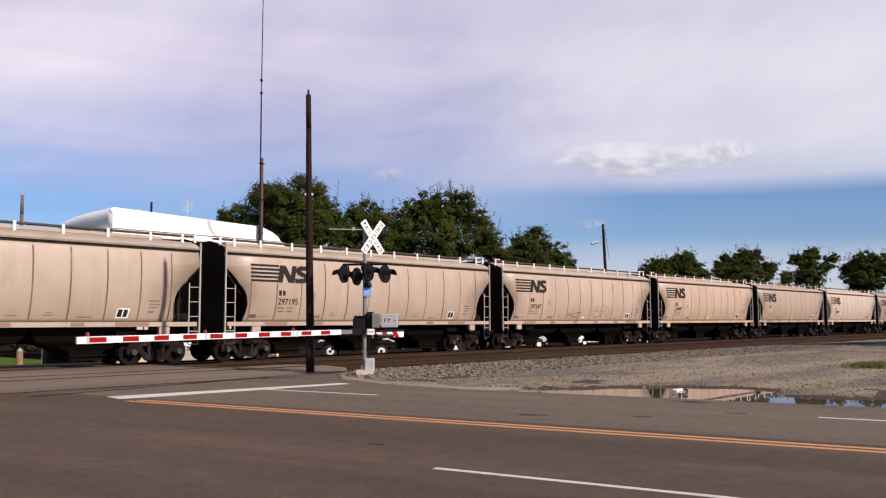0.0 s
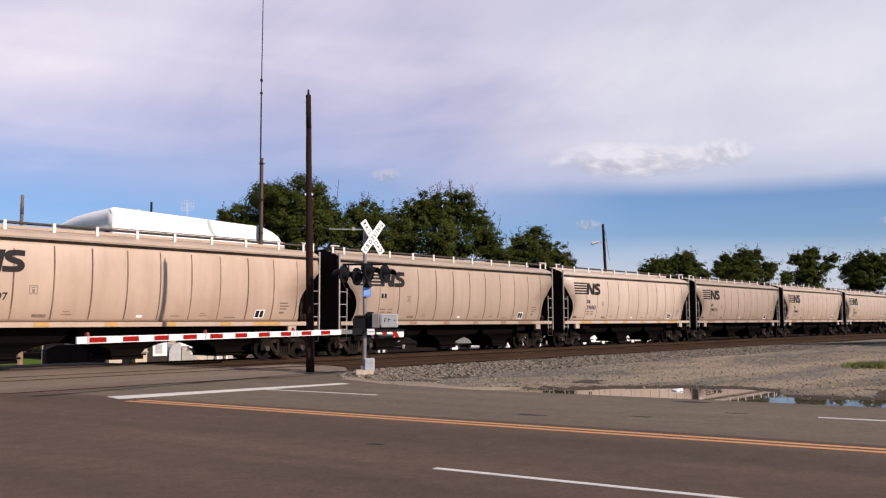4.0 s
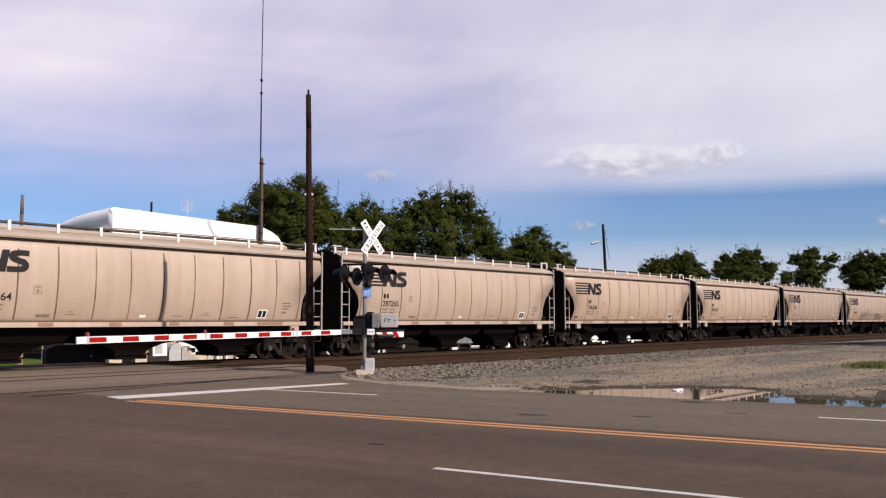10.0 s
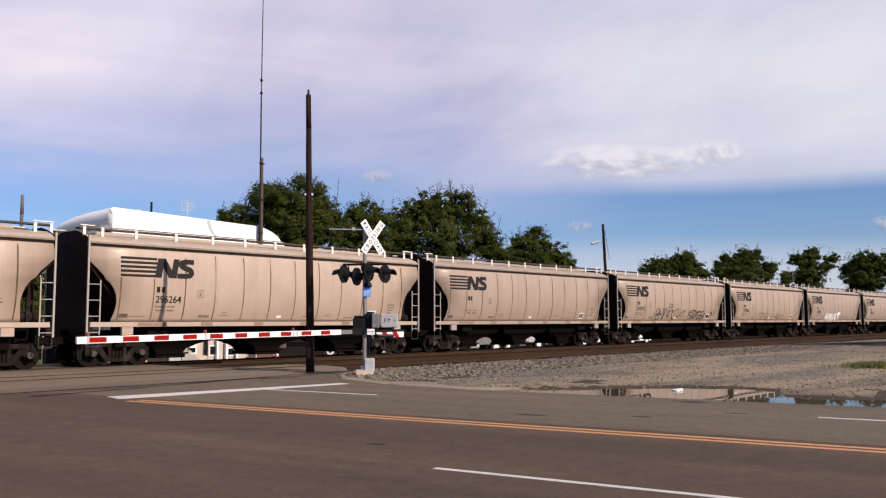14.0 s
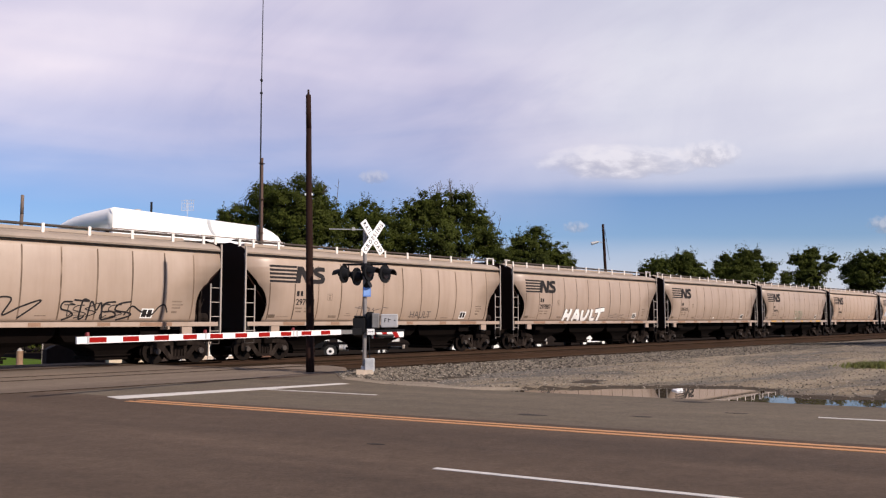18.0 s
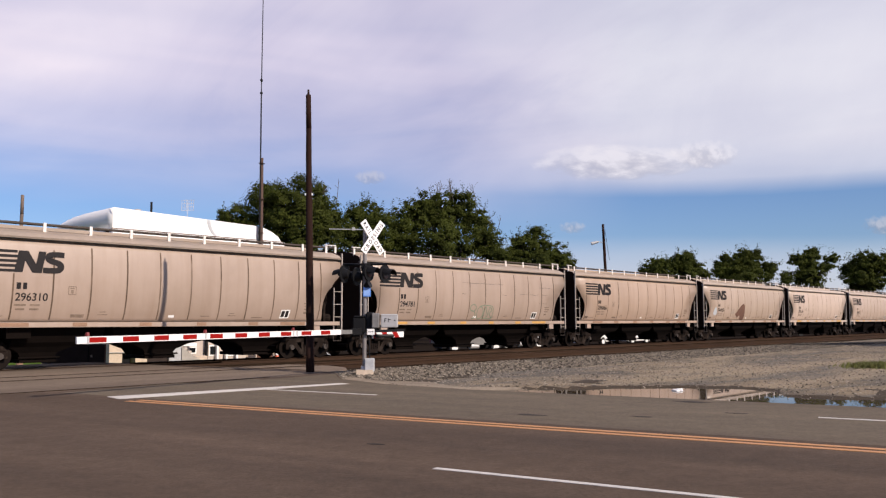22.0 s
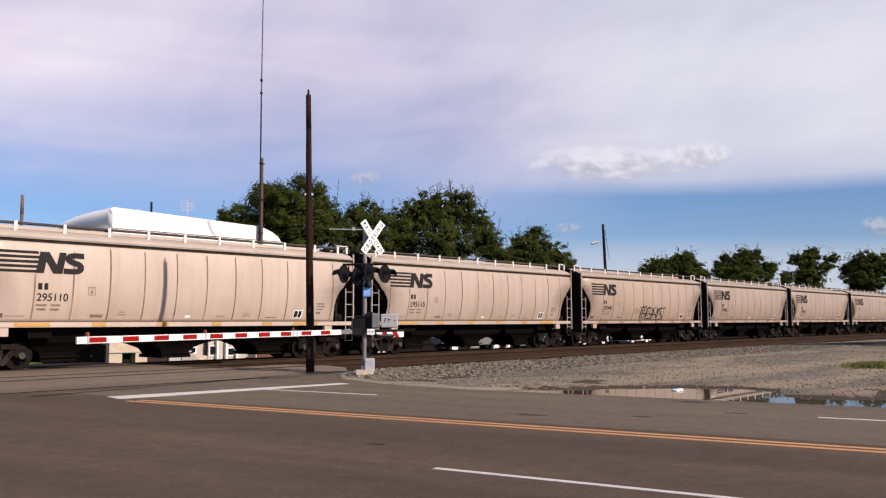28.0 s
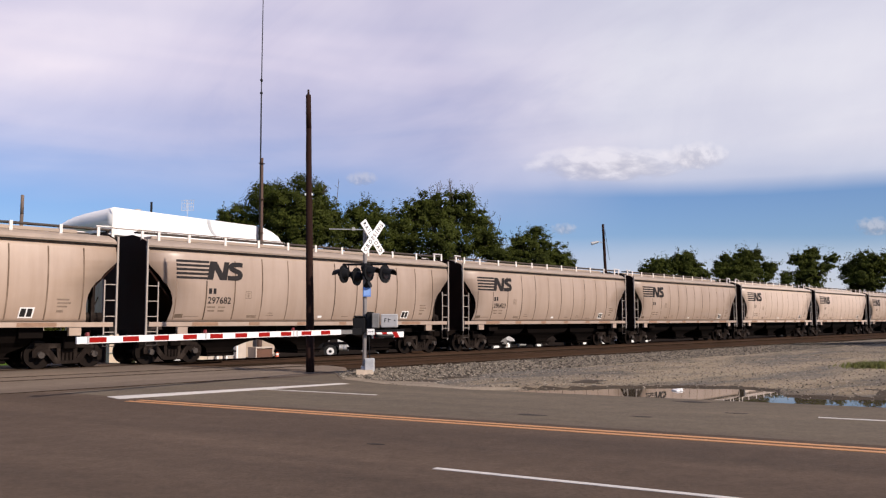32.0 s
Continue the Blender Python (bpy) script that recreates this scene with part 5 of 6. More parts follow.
def round_lobes(height, spread, seed):
    rnd = random.Random(seed)
    out = [(0.0, height * 0.42, spread * 0.85, height * 0.28)]
    for i in range(5):
        an = i * 1.26 + rnd.uniform(-0.3, 0.3)
        out.append((spread * 0.55 * math.cos(an), height * (0.62 + 0.14 * math.sin(an)) + rnd.uniform(-0.03, 0.03) * height, spread * rnd.uniform(0.32, 0.48), height * rnd.uniform(0.16, 0.22)))
    return out


make_tree(-14.2, 75, [(1.0, 11.9, 3.1, 2.9), (-1.5, 12.6, 2.0, 2.2), (-3.75, 11.2, 2.0, 1.6), (-5.1, 11.4, 0.8, 1.0), (4.0, 10.6, 1.7, 2.4), (2.9, 13.3, 1.1, 1.4), (0.0, 8.3, 5.0, 2.6), (0.0, 5.2, 3.6, 2.2)],
          1, twigs=((4.2, 12.6, 4),))
make_tree(-7.2, 76, [(0.0, 11.9, 1.6, 1.4), (-1.2, 10.5, 1.5, 1.7), (1.3, 10.6, 1.6, 1.9), (0.0, 8.3, 2.7, 2.0), (0.0, 5.4, 2.2, 1.8)], 2)
make_tree(-0.5, 80, [(-2.9, 11.7, 1.9, 1.9), (-1.3, 12.9, 1.2, 1.6), (0.3, 12.7, 1.7, 1.8), (2.4, 13.1, 1.5, 1.7), (3.8, 11.3, 1.4, 2.1), (4.8, 9.7, 1.3, 1.5), (0.3, 9.6, 4.4, 2.4), (-3.8, 9.3, 1.9, 2.0), (0.2, 6.2, 4.0, 2.2)],
          3, twigs=((-0.3, 13.6, 5), (0.9, 13.7, 5), (5.3, 10.4, 3), (3.2, 13.7, 2)))
make_tree(5.3, 80, [(0.0, 8.4, 1.3, 1.2), (-0.6, 6.8, 1.6, 1.5), (0.8, 6.6, 1.4, 1.4), (0.0, 4.6, 1.6, 1.6)], 4, label="low yellow-green tree between taller ones")
make_tree(10.5, 95, [(0.0, 10.9, 1.5, 1.6), (0.1, 12.3, 0.5, 0.6), (-1.8, 10.8, 1.4, 1.4), (1.9, 9.7, 1.7, 1.3), (3.2, 8.9, 1.1, 1.0), (-2.9, 9.3, 1.1, 1.2), (0.0, 8.2, 3.5, 1.8), (0.0, 5.6, 3.0, 1.8)],
          5, leaf=0.22, label="shorter pointed green tree in full leaf")
FAR_TREE = "dark green tree in full leaf far beyond the tracks"
for i, (x, lobes) in enumerate((
        (38.1, [(0.0, 11.9, 2.1, 1.6), (-1.9, 10.9, 1.4, 1.2), (0.0, 9.7, 3.2, 2.0), (0.0, 6.5, 2.6, 2.0)]),
        (43.1, [(0.1, 12.8, 2.1, 1.9), (-2.0, 12.1, 1.5, 1.4), (2.4, 11.0, 2.0, 1.4), (0.0, 9.8, 4.2, 2.0), (0.0, 6.5, 3.2, 2.2)]),
        (53.6, [(1.0, 14.0, 2.0, 1.2), (2.8, 14.4, 0.7, 0.5), (-1.5, 12.3, 2.9, 1.9), (2.0, 12.0, 2.0, 2.0), (5.2, 11.4, 1.8, 1.3), (-3.6, 11.0, 1.7, 1.5), (0.0, 9.7, 5.0, 2.0), (0.0, 6.4, 3.8, 2.2)]),
        (60.8, [(0.0, 9.6, 1.0, 1.3), (0.0, 7.4, 1.6, 1.6)]),
        (65.6, [(0.8, 14.4, 0.8, 1.0), (0.0, 12.8, 1.7, 1.8), (-2.0, 13.0, 1.5, 1.1), (4.0, 13.3, 1.2, 0.8), (2.9, 11.8, 1.3, 0.8), (0.0, 9.9, 3.2, 2.1), (0.0, 6.5, 2.8, 2.2)]),
        (76.0, [(-0.3, 12.6, 2.7, 1.7), (-2.4, 11.2, 1.8, 1.5), (2.8, 12.4, 2.4, 1.7), (0.0, 9.7, 4.5, 2.2), (0.0, 6.5, 3.4, 2.2)]),
        (84.5, [(0.0, 12.4, 2.8, 1.8), (2.6, 11.4, 2.0, 1.6), (0.0, 9.4, 4.4, 2.4), (0.0, 6.4, 3.4, 2.2)]))):
    make_tree(x, 150 + (i % 3), lobes, 20 + i, 0.32, 0.8, label=FAR_TREE)
for i, (x, y, h) in enumerate(((-55, 96, 9.0), (-48.5, 92, 9.6), (-42.5, 94, 8.8), (-37.0, 95, 8.4))):
    make_tree(x, y, round_lobes(h, 4.8, i), 70 + i, 0.36, 0.5, label="low dark green tree behind the lawn")
for i in range(8):
    p = tr(15.0 + 3.0 * i, 67.5 + 0.6 * math.sin(i * 2.3))
    make_tree(p.x, p.y, round_lobes(3.4 + 0.5 * math.sin(i * 1.7), 2.6, i), 90 + i, 0.3, 0.8, label="dense dark green shrub at the edge of the lawn")
# added out of view: trees that shade the lot and darken the puddle's reflection
for i, (x, y) in enumerate(((33.4, 45.6), (39.6, 47.6))):
    make_tree(x, y, round_lobes(8.6, 4.1, 40 + i), 60 + i, 0.27, 1.0, z0=-0.05, label="unseen leafy tree added out of view beside the gravel lot")


# ---- buildings and vehicles beyond the tracks ----
def make_building():
    b = thing("store_building", "two-storey tan building under a bulging white membrane roof", "building", Matrix.Translation(N * 46.0 + Vector((0, 0, -0.78))) @ TRACK_M)
    H = 7.55
    part("wall", box(23.1, 34.4, 0.15, 6.0, 0, H), M_BRICK, b, "tan masonry wall")
    bm = bmesh.new()
    prof = [(22.85, 0.0), (22.88, 0.8), (22.9, 1.25), (25.7, 1.17), (28.5, 1.09), (31.3, 1.0), (32.4, 0.97), (33.2, 0.88), (33.9, 0.66), (34.4, 0.36), (34.7, -0.05)]
    rows = []
    for i in range(13):
        y = -0.1 + 7.3 * i / 12
        drop = max(0.0, 1 - (i / 12) ** 2.8) ** 0.5
        row = []
        for j, (x, z) in enumerate(prof):
            fold = 0.022 * noise.noise(Vector((x * 0.8, y * 1.3, z * 2.0))) if 0 < i < 12 else 0.0
            lean = (0.0, -0.05, 0.13)[j] * min(max(y, 0.0), 1.5) if j < 3 else 0.0
            row.append(bm.verts.new((x - 0.07 * y + lean + (fold if j < 3 else 0.0), y, H - 0.02 + (z + fold) * drop)))
        rows.append(row)
    bm.faces.new(rows[0])
    bm.faces.new(rows[-1][::-1])
    for r0, r1 in zip(rows, rows[1:]):
        for j in range(len(r0)):
            k = (j + 1) % len(r0)
            bm.faces.new((r0[j], r0[k], r1[k], r1[j]))
    roof = part("roof", bm, M_MEMBRANE, b, "white roof membrane")
    for p in roof.data.polygons:
        p.use_smooth = len(p.vertices) == 4
    part("fascia", box(22.8, 34.8, -0.25, 0.15, H - 0.35, H - 0.02), M_MEMBRANE, b, "white fascia")
    part("end_fascia", box(22.66, 22.80, 0.15, 6.0, H - 0.14, H + 0.0), M_MEMBRANE, b, "white fascia")
    part("end_band", box(22.70, 22.80, 0.15, 6.0, H - 0.60, H - 0.145), M_SHED, b, "dark grey wall band")
    part("roof_edge", box(22.8, 34.7, -0.16, -0.12, H - 0.03, H + 0.05), M_SEAM, b, "thin grey metal roof edge")
    for i in range(6):
        x = 28.95 + 0.42 * (i / 5) ** 2
        part("roof_strap", poly([(x, H + 1.02 - 0.17 * i), (x + 0.22, H + 1.02 - 0.17 * i), (x + 0.26 + 0.02 * i, H + 0.85 - 0.17 * i), (x + 0.04 + 0.02 * i, H + 0.85 - 0.17 * i)], "y", -0.125, -0.103), M_SILVER, b, "grey fabric strap")
    part("vent_pipe", tube((25.7, 0.8, H + 1), (25.7, 0.8, H + 1.9), 0.07, seg=8), M_BLACK, b)
    part("roof_vent", box(24.6, 24.9, 0.5, 0.8, H + 1.1, H + 1.35, 0.03), M_GALV, b)
    # door, steps and window at street level
    part("door_frame", box(23.9, 25.1, -0.02, 0.16, 0.35, 1.30), M_WHITE, b)
    part("door_panel", box(24.2, 24.8, -0.05, -0.021, 0.45, 1.2), M_SILVER, b)
    for i in range(3):
        part("step", box(26.4 + 0.32 * i, 27.8, -1.2, 0.14, 0.19 * i, 0.19 * (i + 1)), M_CONC, b)
    a = thing("roof_antenna", "grey grid television antenna above the roof", "antenna", Matrix.Translation((-16.4, 54, 7.88)))
    part("stem", tube((0, 0, 0), (0, 0, 1.4), 0.015, seg=6), M_SILVER, a)
    for i in range(6):
        part("grid_bar", tube((-0.38 + 0.152 * i, 0, 0.72), (-0.36 + 0.152 * i, 0, 1.42), 0.012, seg=5), M_SILVER, a)
    for i in range(4):
        part("grid_bar", tube((-0.4, 0, 0.74 + 0.22 * i), (0.42, 0, 0.76 + 0.22 * i), 0.012, seg=5), M_SILVER, a)
    return b


make_building()


def make_pickup(m, label, paint, van=False, length=5.4):
    v = thing("van" if van else "pickup_truck", label, "van" if van else "truck", m)
    L = length / 2
    if van:
        out = [(-L, 0.4), (-L, 1.9), (-L + 0.2, 2.0), (L - 1.5, 2.0), (L - 0.9, 1.25), (L, 1.1), (L, 0.4)]
    else:
        out = [(-L, 0.72), (-L, 1.12), (-0.5, 1.12), (-0.35, 1.75), (0.75, 1.78), (1.35, 1.14), (L - 0.1, 1.08), (L, 0.9), (L, 0.62), (L - 0.42, 0.62), (L - 0.55, 0.84), (L - 0.95, 0.92),
               (L - 1.35, 0.84), (L - 1.48, 0.62), (0.3, 0.60), (-0.5, 0.72)]
        part("chassis", box(-L + 0.2, L - 0.3, -0.55, 0.55, 0.36, 0.58), M_BLACK, v, "black chassis frame")
        part("fuel_tank", tube((-0.35, -0.72, 0.5), (0.35, -0.72, 0.5), 0.2, seg=14), M_SILVER, v, "silver side tank")
    part("body", poly(out, "y", -0.92, 0.92), paint, v)
    gl = [(L - 2.4, 1.3), (L - 2.4, 1.8), (L - 1.55, 1.8), (L - 1.1, 1.3)] if van else [(-0.28, 1.12), (-0.2, 1.62), (0.68, 1.65), (1.15, 1.12)]
    part("side_window", poly(gl, "y", -0.935, -0.921), M_GLASS, v)
    for x in (-L + 1.0, L - 0.95):
        for sg in (-1, 1):
            w = part("wheel", tube((x, sg * 0.72, 0.38), (x, sg * 0.96, 0.38), 0.42, seg=20), M_TYRE, v)
            part("rim", tube((x, sg * 0.95, 0.38), (x, sg * 0.975, 0.38), 0.24, seg=16), M_CARWHITE, w)
    part("bumper", box(L - 0.05, L + 0.1, -0.9, 0.9, 0.4, 0.6, 0.02), M_GALV, v)
    for y in (-0.8, 0.8):
        part("tail_light", box(-L - 0.02, -L, y - 0.08, y + 0.08, 0.75, 1.0), M_TAIL, v)
    return v


def parked(x, y, turn):
    return pose(x, y, -0.78, 0, 0, turn)


def make_work_truck(m):
    v = thing("work_truck", "work truck with white service body, black cab and silver tanks", "truck", m)
    part("chassis", box(-2.6, 3.0, -0.5, 0.5, 0.50, 0.66), M_BLACK, v, "black chassis frame")
    part("cab", poly([(-2.75, 0.62), (-2.75, 1.20), (-2.2, 1.32), (-1.75, 2.05), (-0.75, 2.05), (-0.70, 1.0), (-1.15, 1.0), (-1.30, 1.10), (-1.85, 1.10), (-2.0, 0.9), (-2.15, 0.62)], "y", -0.92, 0.92), M_BLACK, v, "black cab")
    part("cab_window", poly([(-1.68, 1.35), (-1.5, 1.92), (-0.9, 1.92), (-0.9, 1.35)], "y", -0.935, -0.921), M_GLASS, v)
    part("fender", poly([(-2.4, 0.98), (-2.2, 1.14), (-1.75, 1.16), (-1.62, 1.05), (-1.8, 1.06), (-2.15, 1.04)], "y", -0.98, -0.93), M_CARWHITE, v, "white fender flash")
    part("service_body", poly([(-0.60, 1.00), (-0.60, 1.75), (2.7, 1.75), (2.7, 1.00), (2.25, 1.00), (2.1, 1.12), (1.1, 1.12), (0.95, 1.00)], "y", -0.96, 0.96), M_CARWHITE, v, "white service body")
    part("side_rail", box(-1.15, 0.45, -0.99, -0.93, 1.00, 1.14, 0.01), M_CARWHITE, v, "white side rail")
    part("body_post", box(0.36, 0.50, -0.98, -0.90, 0.42, 1.2), M_CARWHITE, v, "white post")
    for x0, x1 in ((-1.05, -0.78), (-0.74, -0.45)):
        t = part("side_tank", tube((x0, -0.78, 0.62), (x1, -0.78, 0.62), 0.20, seg=16), M_SILVER, v, "silver side tank")
        part("tank_band", tube((x0 + 0.11, -0.78, 0.62), (x0 + 0.15, -0.78, 0.62), 0.208, seg=16), M_GALV, t)
    part("step_bar", box(-0.42, 0.30, -0.95, -0.85, 0.50, 0.60, 0.01), M_GALV, v)
    part("bumper", box(2.9, 3.05, -0.9, 0.9, 0.55, 0.75, 0.02), M_GALV, v)
    part("tail_light", box(-2.79, -2.76, -0.85, -0.65, 0.9, 1.05), M_TAIL, v)
    for x in (-1.6, 1.6):
        for sg in (-1, 1):
            w = part("wheel", tube((x, sg * 0.70, 0.40), (x, sg * 0.95, 0.40), 0.40, seg=22), M_TYRE, v)
            part("rim", tube((x, sg * 0.94, 0.40), (x, sg * 0.965, 0.40), 0.25, 0.22, 16), M_CARWHITE, w, "white steel rim")
            part("hub", tube((x, sg * 0.96, 0.40), (x, sg * 0.985, 0.40), 0.10, 0.08, 12), M_BLACK, w)


make_work_truck(parked(-5.51, 54.4, 2))
make_pickup(parked(1.8, 61, 30), "dark grey pickup parked beyond the tracks", M_ARMGREY)
make_pickup(parked(5.6, 67, 40), "silver pickup with red tail lights parked beyond the tracks", M_SILVER)
make_pickup(parked(12.6, 76, 48), "white van parked beyond the tracks", M_CARWHITE, True, 5.0)
make_pickup(parked(17.8, 81, 48), "white van parked beyond the tracks", M_CARWHITE, True, 4.6)
tl = thing("box_trailer", "low white trailer parked far beyond the tracks", "trailer", parked(48.5, 120.5, 20))
part("body", box(-2.4, 2.4, -1.1, 1.1, 0.5, 1.15, 0.03), M_CARWHITE, tl)
for x in (-1.6, 1.6):
    part("wheel", tube((x, -1.1, 0.35), (x, -0.9, 0.35), 0.35, seg=14), M_TYRE, tl)

lot = sheet("far_pavement", steps((22, 60, 2.0), (60, 190, 10)), steps((38.5, 60, 3.0), (60, 150, 10)), lambda p: -0.772,
            mat("far asphalt", (0.022, 0.017, 0.014), 0.95, vary=0.3, scale=0.4, fine=8, spec=0.0))
tagged(lot, "dark worn asphalt lot beyond the tracks", "pavement", kind="structure")
lawn = sheet("lawn", steps((2, 22, 2.0)), steps((38.5, 66, 2.0)), lambda p: -0.755, M_LAWN)
tagged(lawn, "bright mown green lawn beyond the tracks", "lawn", kind="structure")


def beyond(name, label, category, d):
    return thing(name, label, category, Matrix.Translation(N * d + Vector((0, 0, -0.78))) @ TRACK_M)


ob = beyond("bollard", "red-brown concrete bollard at the lawn edge", "bollard", 40.0)
part("shaft", tube((15.75, 0, -0.1), (15.75, 0, 0.98), 0.15, 0.14, 12), M_PATCH, ob)
part("top", tube((15.75, 0, 0.98), (15.75, 0, 1.10), 0.13, 0.05, 12), M_CONC, ob)
ob = beyond("sign_post", "thin steel post on the lawn", "post", 40.0)
part("shaft", tube((16.75, 0, -0.1), (16.75, 0, 2.4), 0.03, seg=8), M_GALV, ob)
ob = beyond("curb", "pale concrete kerb beside the crossing", "kerb", 36.0)
part("stone", box(6.0, 15.2, 0, 0.3, 0.1, 0.48, 0.03), M_CONC, ob)
ob = thing("equipment_shed", "dark grey low equipment shed beside the tracks", "shed", Matrix.Translation(N * 34.0 + Vector((0, 0, -0.45))) @ TRACK_M)
part("body", poly([(14.4, -0.36), (14.4, 0.86), (14.75, 1.02), (16.75, 1.02), (16.75, -0.36)], "y", 0.0, 0.4), M_SHED, ob, "dark grey painted steel body")
part("corner_strip", box(16.75, 16.81, -0.02, 0.4, -0.36, 1.02), M_RUSTBROWN, ob, "red-brown corner strip")
part("door_line", box(16.05, 16.09, -0.012, 0.0, 0.05, 0.95), M_BLACK, ob)
part("door_handle", box(16.16, 16.23, -0.03, 0.0, 0.5, 0.6), M_GALV, ob)
ob = beyond("stone_porch", "tan stone porch wall with a dark cellar opening", "porch", 40.0)
part("pier", box(19.95, 20.62, 0, 0.6, 0.0, 0.74), M_STONE, ob)
part("pier", box(21.30, 21.55, -0.04, 0.6, 0.0, 0.74), M_STONE, ob)
part("pier", box(21.55, 21.95, 0, 0.6, 0.0, 0.74), M_STONE, ob)
part("ledge", box(19.92, 22.0, -0.06, 0.6, 0.74, 0.80, 0.01), M_CONC, ob)
part("upper_wall", box(19.95, 21.95, 0, 0.6, 0.80, 2.2), M_STONE, ob)
part("cellar_back", box(20.62, 21.30, 0.45, 0.6, 0.0, 0.74), M_BLACK, ob)
ob = beyond("side_shed", "brown shed wall with a white framed window", "shed", 40.4)
part("wall", box(22.1, 23.3, 0.0, 2.0, 0.0, 2.6), M_SHED, ob)
w = part("window", box(22.45, 23.25, -0.05, 0.0, 0.52, 1.20), M_WHITE, ob, "white window frame")
part("pane", box(22.58, 22.98, -0.06, -0.05, 0.64, 1.12), M_SILVER, w)
ob = beyond("grey_tank", "upright grey tank with a rounded shoulder", "tank", 41.0)
part("shell", poly([(23.75, 0.0), (23.75, 0.7), (23.85, 0.95), (24.05, 1.1), (24.45, 1.12), (24.45, 0.0)], "y", 0.0, 0.8), M_SILVER, ob)
ob = beyond("concrete_steps", "grey concrete steps up to a porch", "steps", 41.0)
for i in range(5):
    part("step", box(24.5, 24.78 + 0.26 * i, 0.0, 1.0, 0.90 - 0.18 * (i + 1), 0.90 - 0.18 * i), M_CONC, ob)
    part("nosing", box(24.62 + 0.26 * i, 24.80 + 0.26 * i, -0.03, 0.0, 0.78 - 0.18 * i, 0.90 - 0.18 * i), M_PLASTER, ob, "pale step end")
part("canopy", box(24.6, 25.7, 0.5, 1.0, 0.95, 1.12), M_WHITE, ob, "white canopy edge")
ob = beyond("house_front", "pale plaster house front with porch posts", "house", 42.2)
part("wall", box(25.0, 29.4, 0.0, 0.3, 0.0, 3.0), M_PLASTER, ob)
for x, mt in ((26.6, M_BLACK), (27.3, M_WHITE), (27.9, M_WHITE), (28.6, M_WHITE)):
    part("porch_post", box(x - 0.06, x + 0.06, -0.3, -0.15, 0.0, 2.6), mt, ob)
for x, z0, z1 in ((25.6, 0.5, 0.9), (26.9, 0.35, 0.95), (28.1, 0.3, 0.8)):
    w = part("window", box(x, x + 0.5, -0.03, 0.0, z0, z1), M_WHITE, ob)
    part("pane", box(x + 0.07, x + 0.43, -0.04, -0.03, z0 + 0.07, z1 - 0.07), M_GLASS, w)
part("planter", box(25.2, 26.4, -0.7, -0.35, 0.0, 0.4, 0.03), M_STONE, ob)
ob = beyond("wooden_crate", "brown wooden crate with pale edge boards beyond the tracks", "crate", 41.4)
part("body", box(29.55, 30.70, 0.0, 0.7, 0.0, 0.66), M_RUSTBROWN, ob, "brown board body")
for x0, x1 in ((29.50, 29.58), (30.68, 30.76)):
    part("edge_board", box(x0, x1, -0.03, 0.73, 0.0, 0.72), M_PLASTER, ob, "pale edge board")
part("lid", box(29.48, 30.78, -0.05, 0.75, 0.72, 0.78), M_PLASTER, ob, "pale board lid")
ob = beyond("traffic_cone", "orange and white traffic cone", "cone", 41.0)
part("cone", tube((30.75, 0, 0.04), (30.75, 0, 0.60), 0.16, 0.03, 14), mat("orange plastic", (0.7, 0.10, 0.03), 0.5), ob)
part("base", box(30.56, 30.94, -0.19, 0.19, 0.0, 0.05), M_BLACK, ob)
part("collar", tube((30.75, 0, 0.30), (30.75, 0, 0.42), 0.108, 0.08, 14), M_WHITE, ob)


# ---- loose stones, litter and weeds ----
def scatter_stones(name, count, seed, s_range, d_range, keep, lo, hi, label, material):
    rnd = np.random.RandomState(seed)
    verts, faces = [], []
    base = np.array([(1, 0, 0), (-1, 0, 0), (0, 1, 0), (0, -1, 0), (0, 0, 1), (0, 0, -1)], float)
    tris = [(0, 2, 4), (2, 1, 4), (1, 3, 4), (3, 0, 4), (2, 0, 5), (1, 2, 5), (3, 1, 5), (0, 3, 5)]
    made = 0
    while made < count:
        s = s_range[0] + (s_range[1] - s_range[0]) * rnd.rand() ** 1.5
        d = d_range[0] + (d_range[1] - d_range[0]) * rnd.rand()
        p = tr(s, d)
        made += 1
        if not keep(p):
            continue
        z = ground_z(p)
        if z < -0.075 and d < 19:
            continue
        r = lo + (hi - lo) * rnd.rand() ** 2
        q = base * (r * (0.7 + 0.6 * rnd.rand(6, 1))) * np.array((1, 1, 0.7))
        an = rnd.rand() * 6.28
        q = q @ np.array([[math.cos(an), math.sin(an), 0], [-math.sin(an), math.cos(an), 0.3], [0, -0.3, 1]])
        k = len(verts)
        verts += [tuple(v) for v in q + np.array((p.x, p.y, z + r * 0.3))]
        faces += [(a + k, b + k, c + k) for a, b, c in tris]
    me = bpy.data.meshes.new(name)
    me.from_pydata(verts, [], faces)
    me.materials.append(material)
    o = new(name, me)
    return tagged(o, label, "stones", kind="stuff")


def off_road(p):
    return p.dot(M) > lerp(FAR_EDGE, p.dot(A)) + 0.1


M_TANSTONE = mat("lot stone", (0.40, 0.34, 0.27), 0.95, vary=0.3, scale=5, fine=30, islands=0.85, spec=0.2)
scatter_stones("ballast_stones", 30000, 1, (15, 62), (15.2, 21.6), off_road, 0.018, 0.055, "loose pale ballast stones beside the tracks", M_BALLAST)
scatter_stones("gravel_stones", 42000, 2, (13, 60), (0.0, 18.0), off_road, 0.006, 0.030, "scattered small stones on the gravel lot", M_TANSTONE)

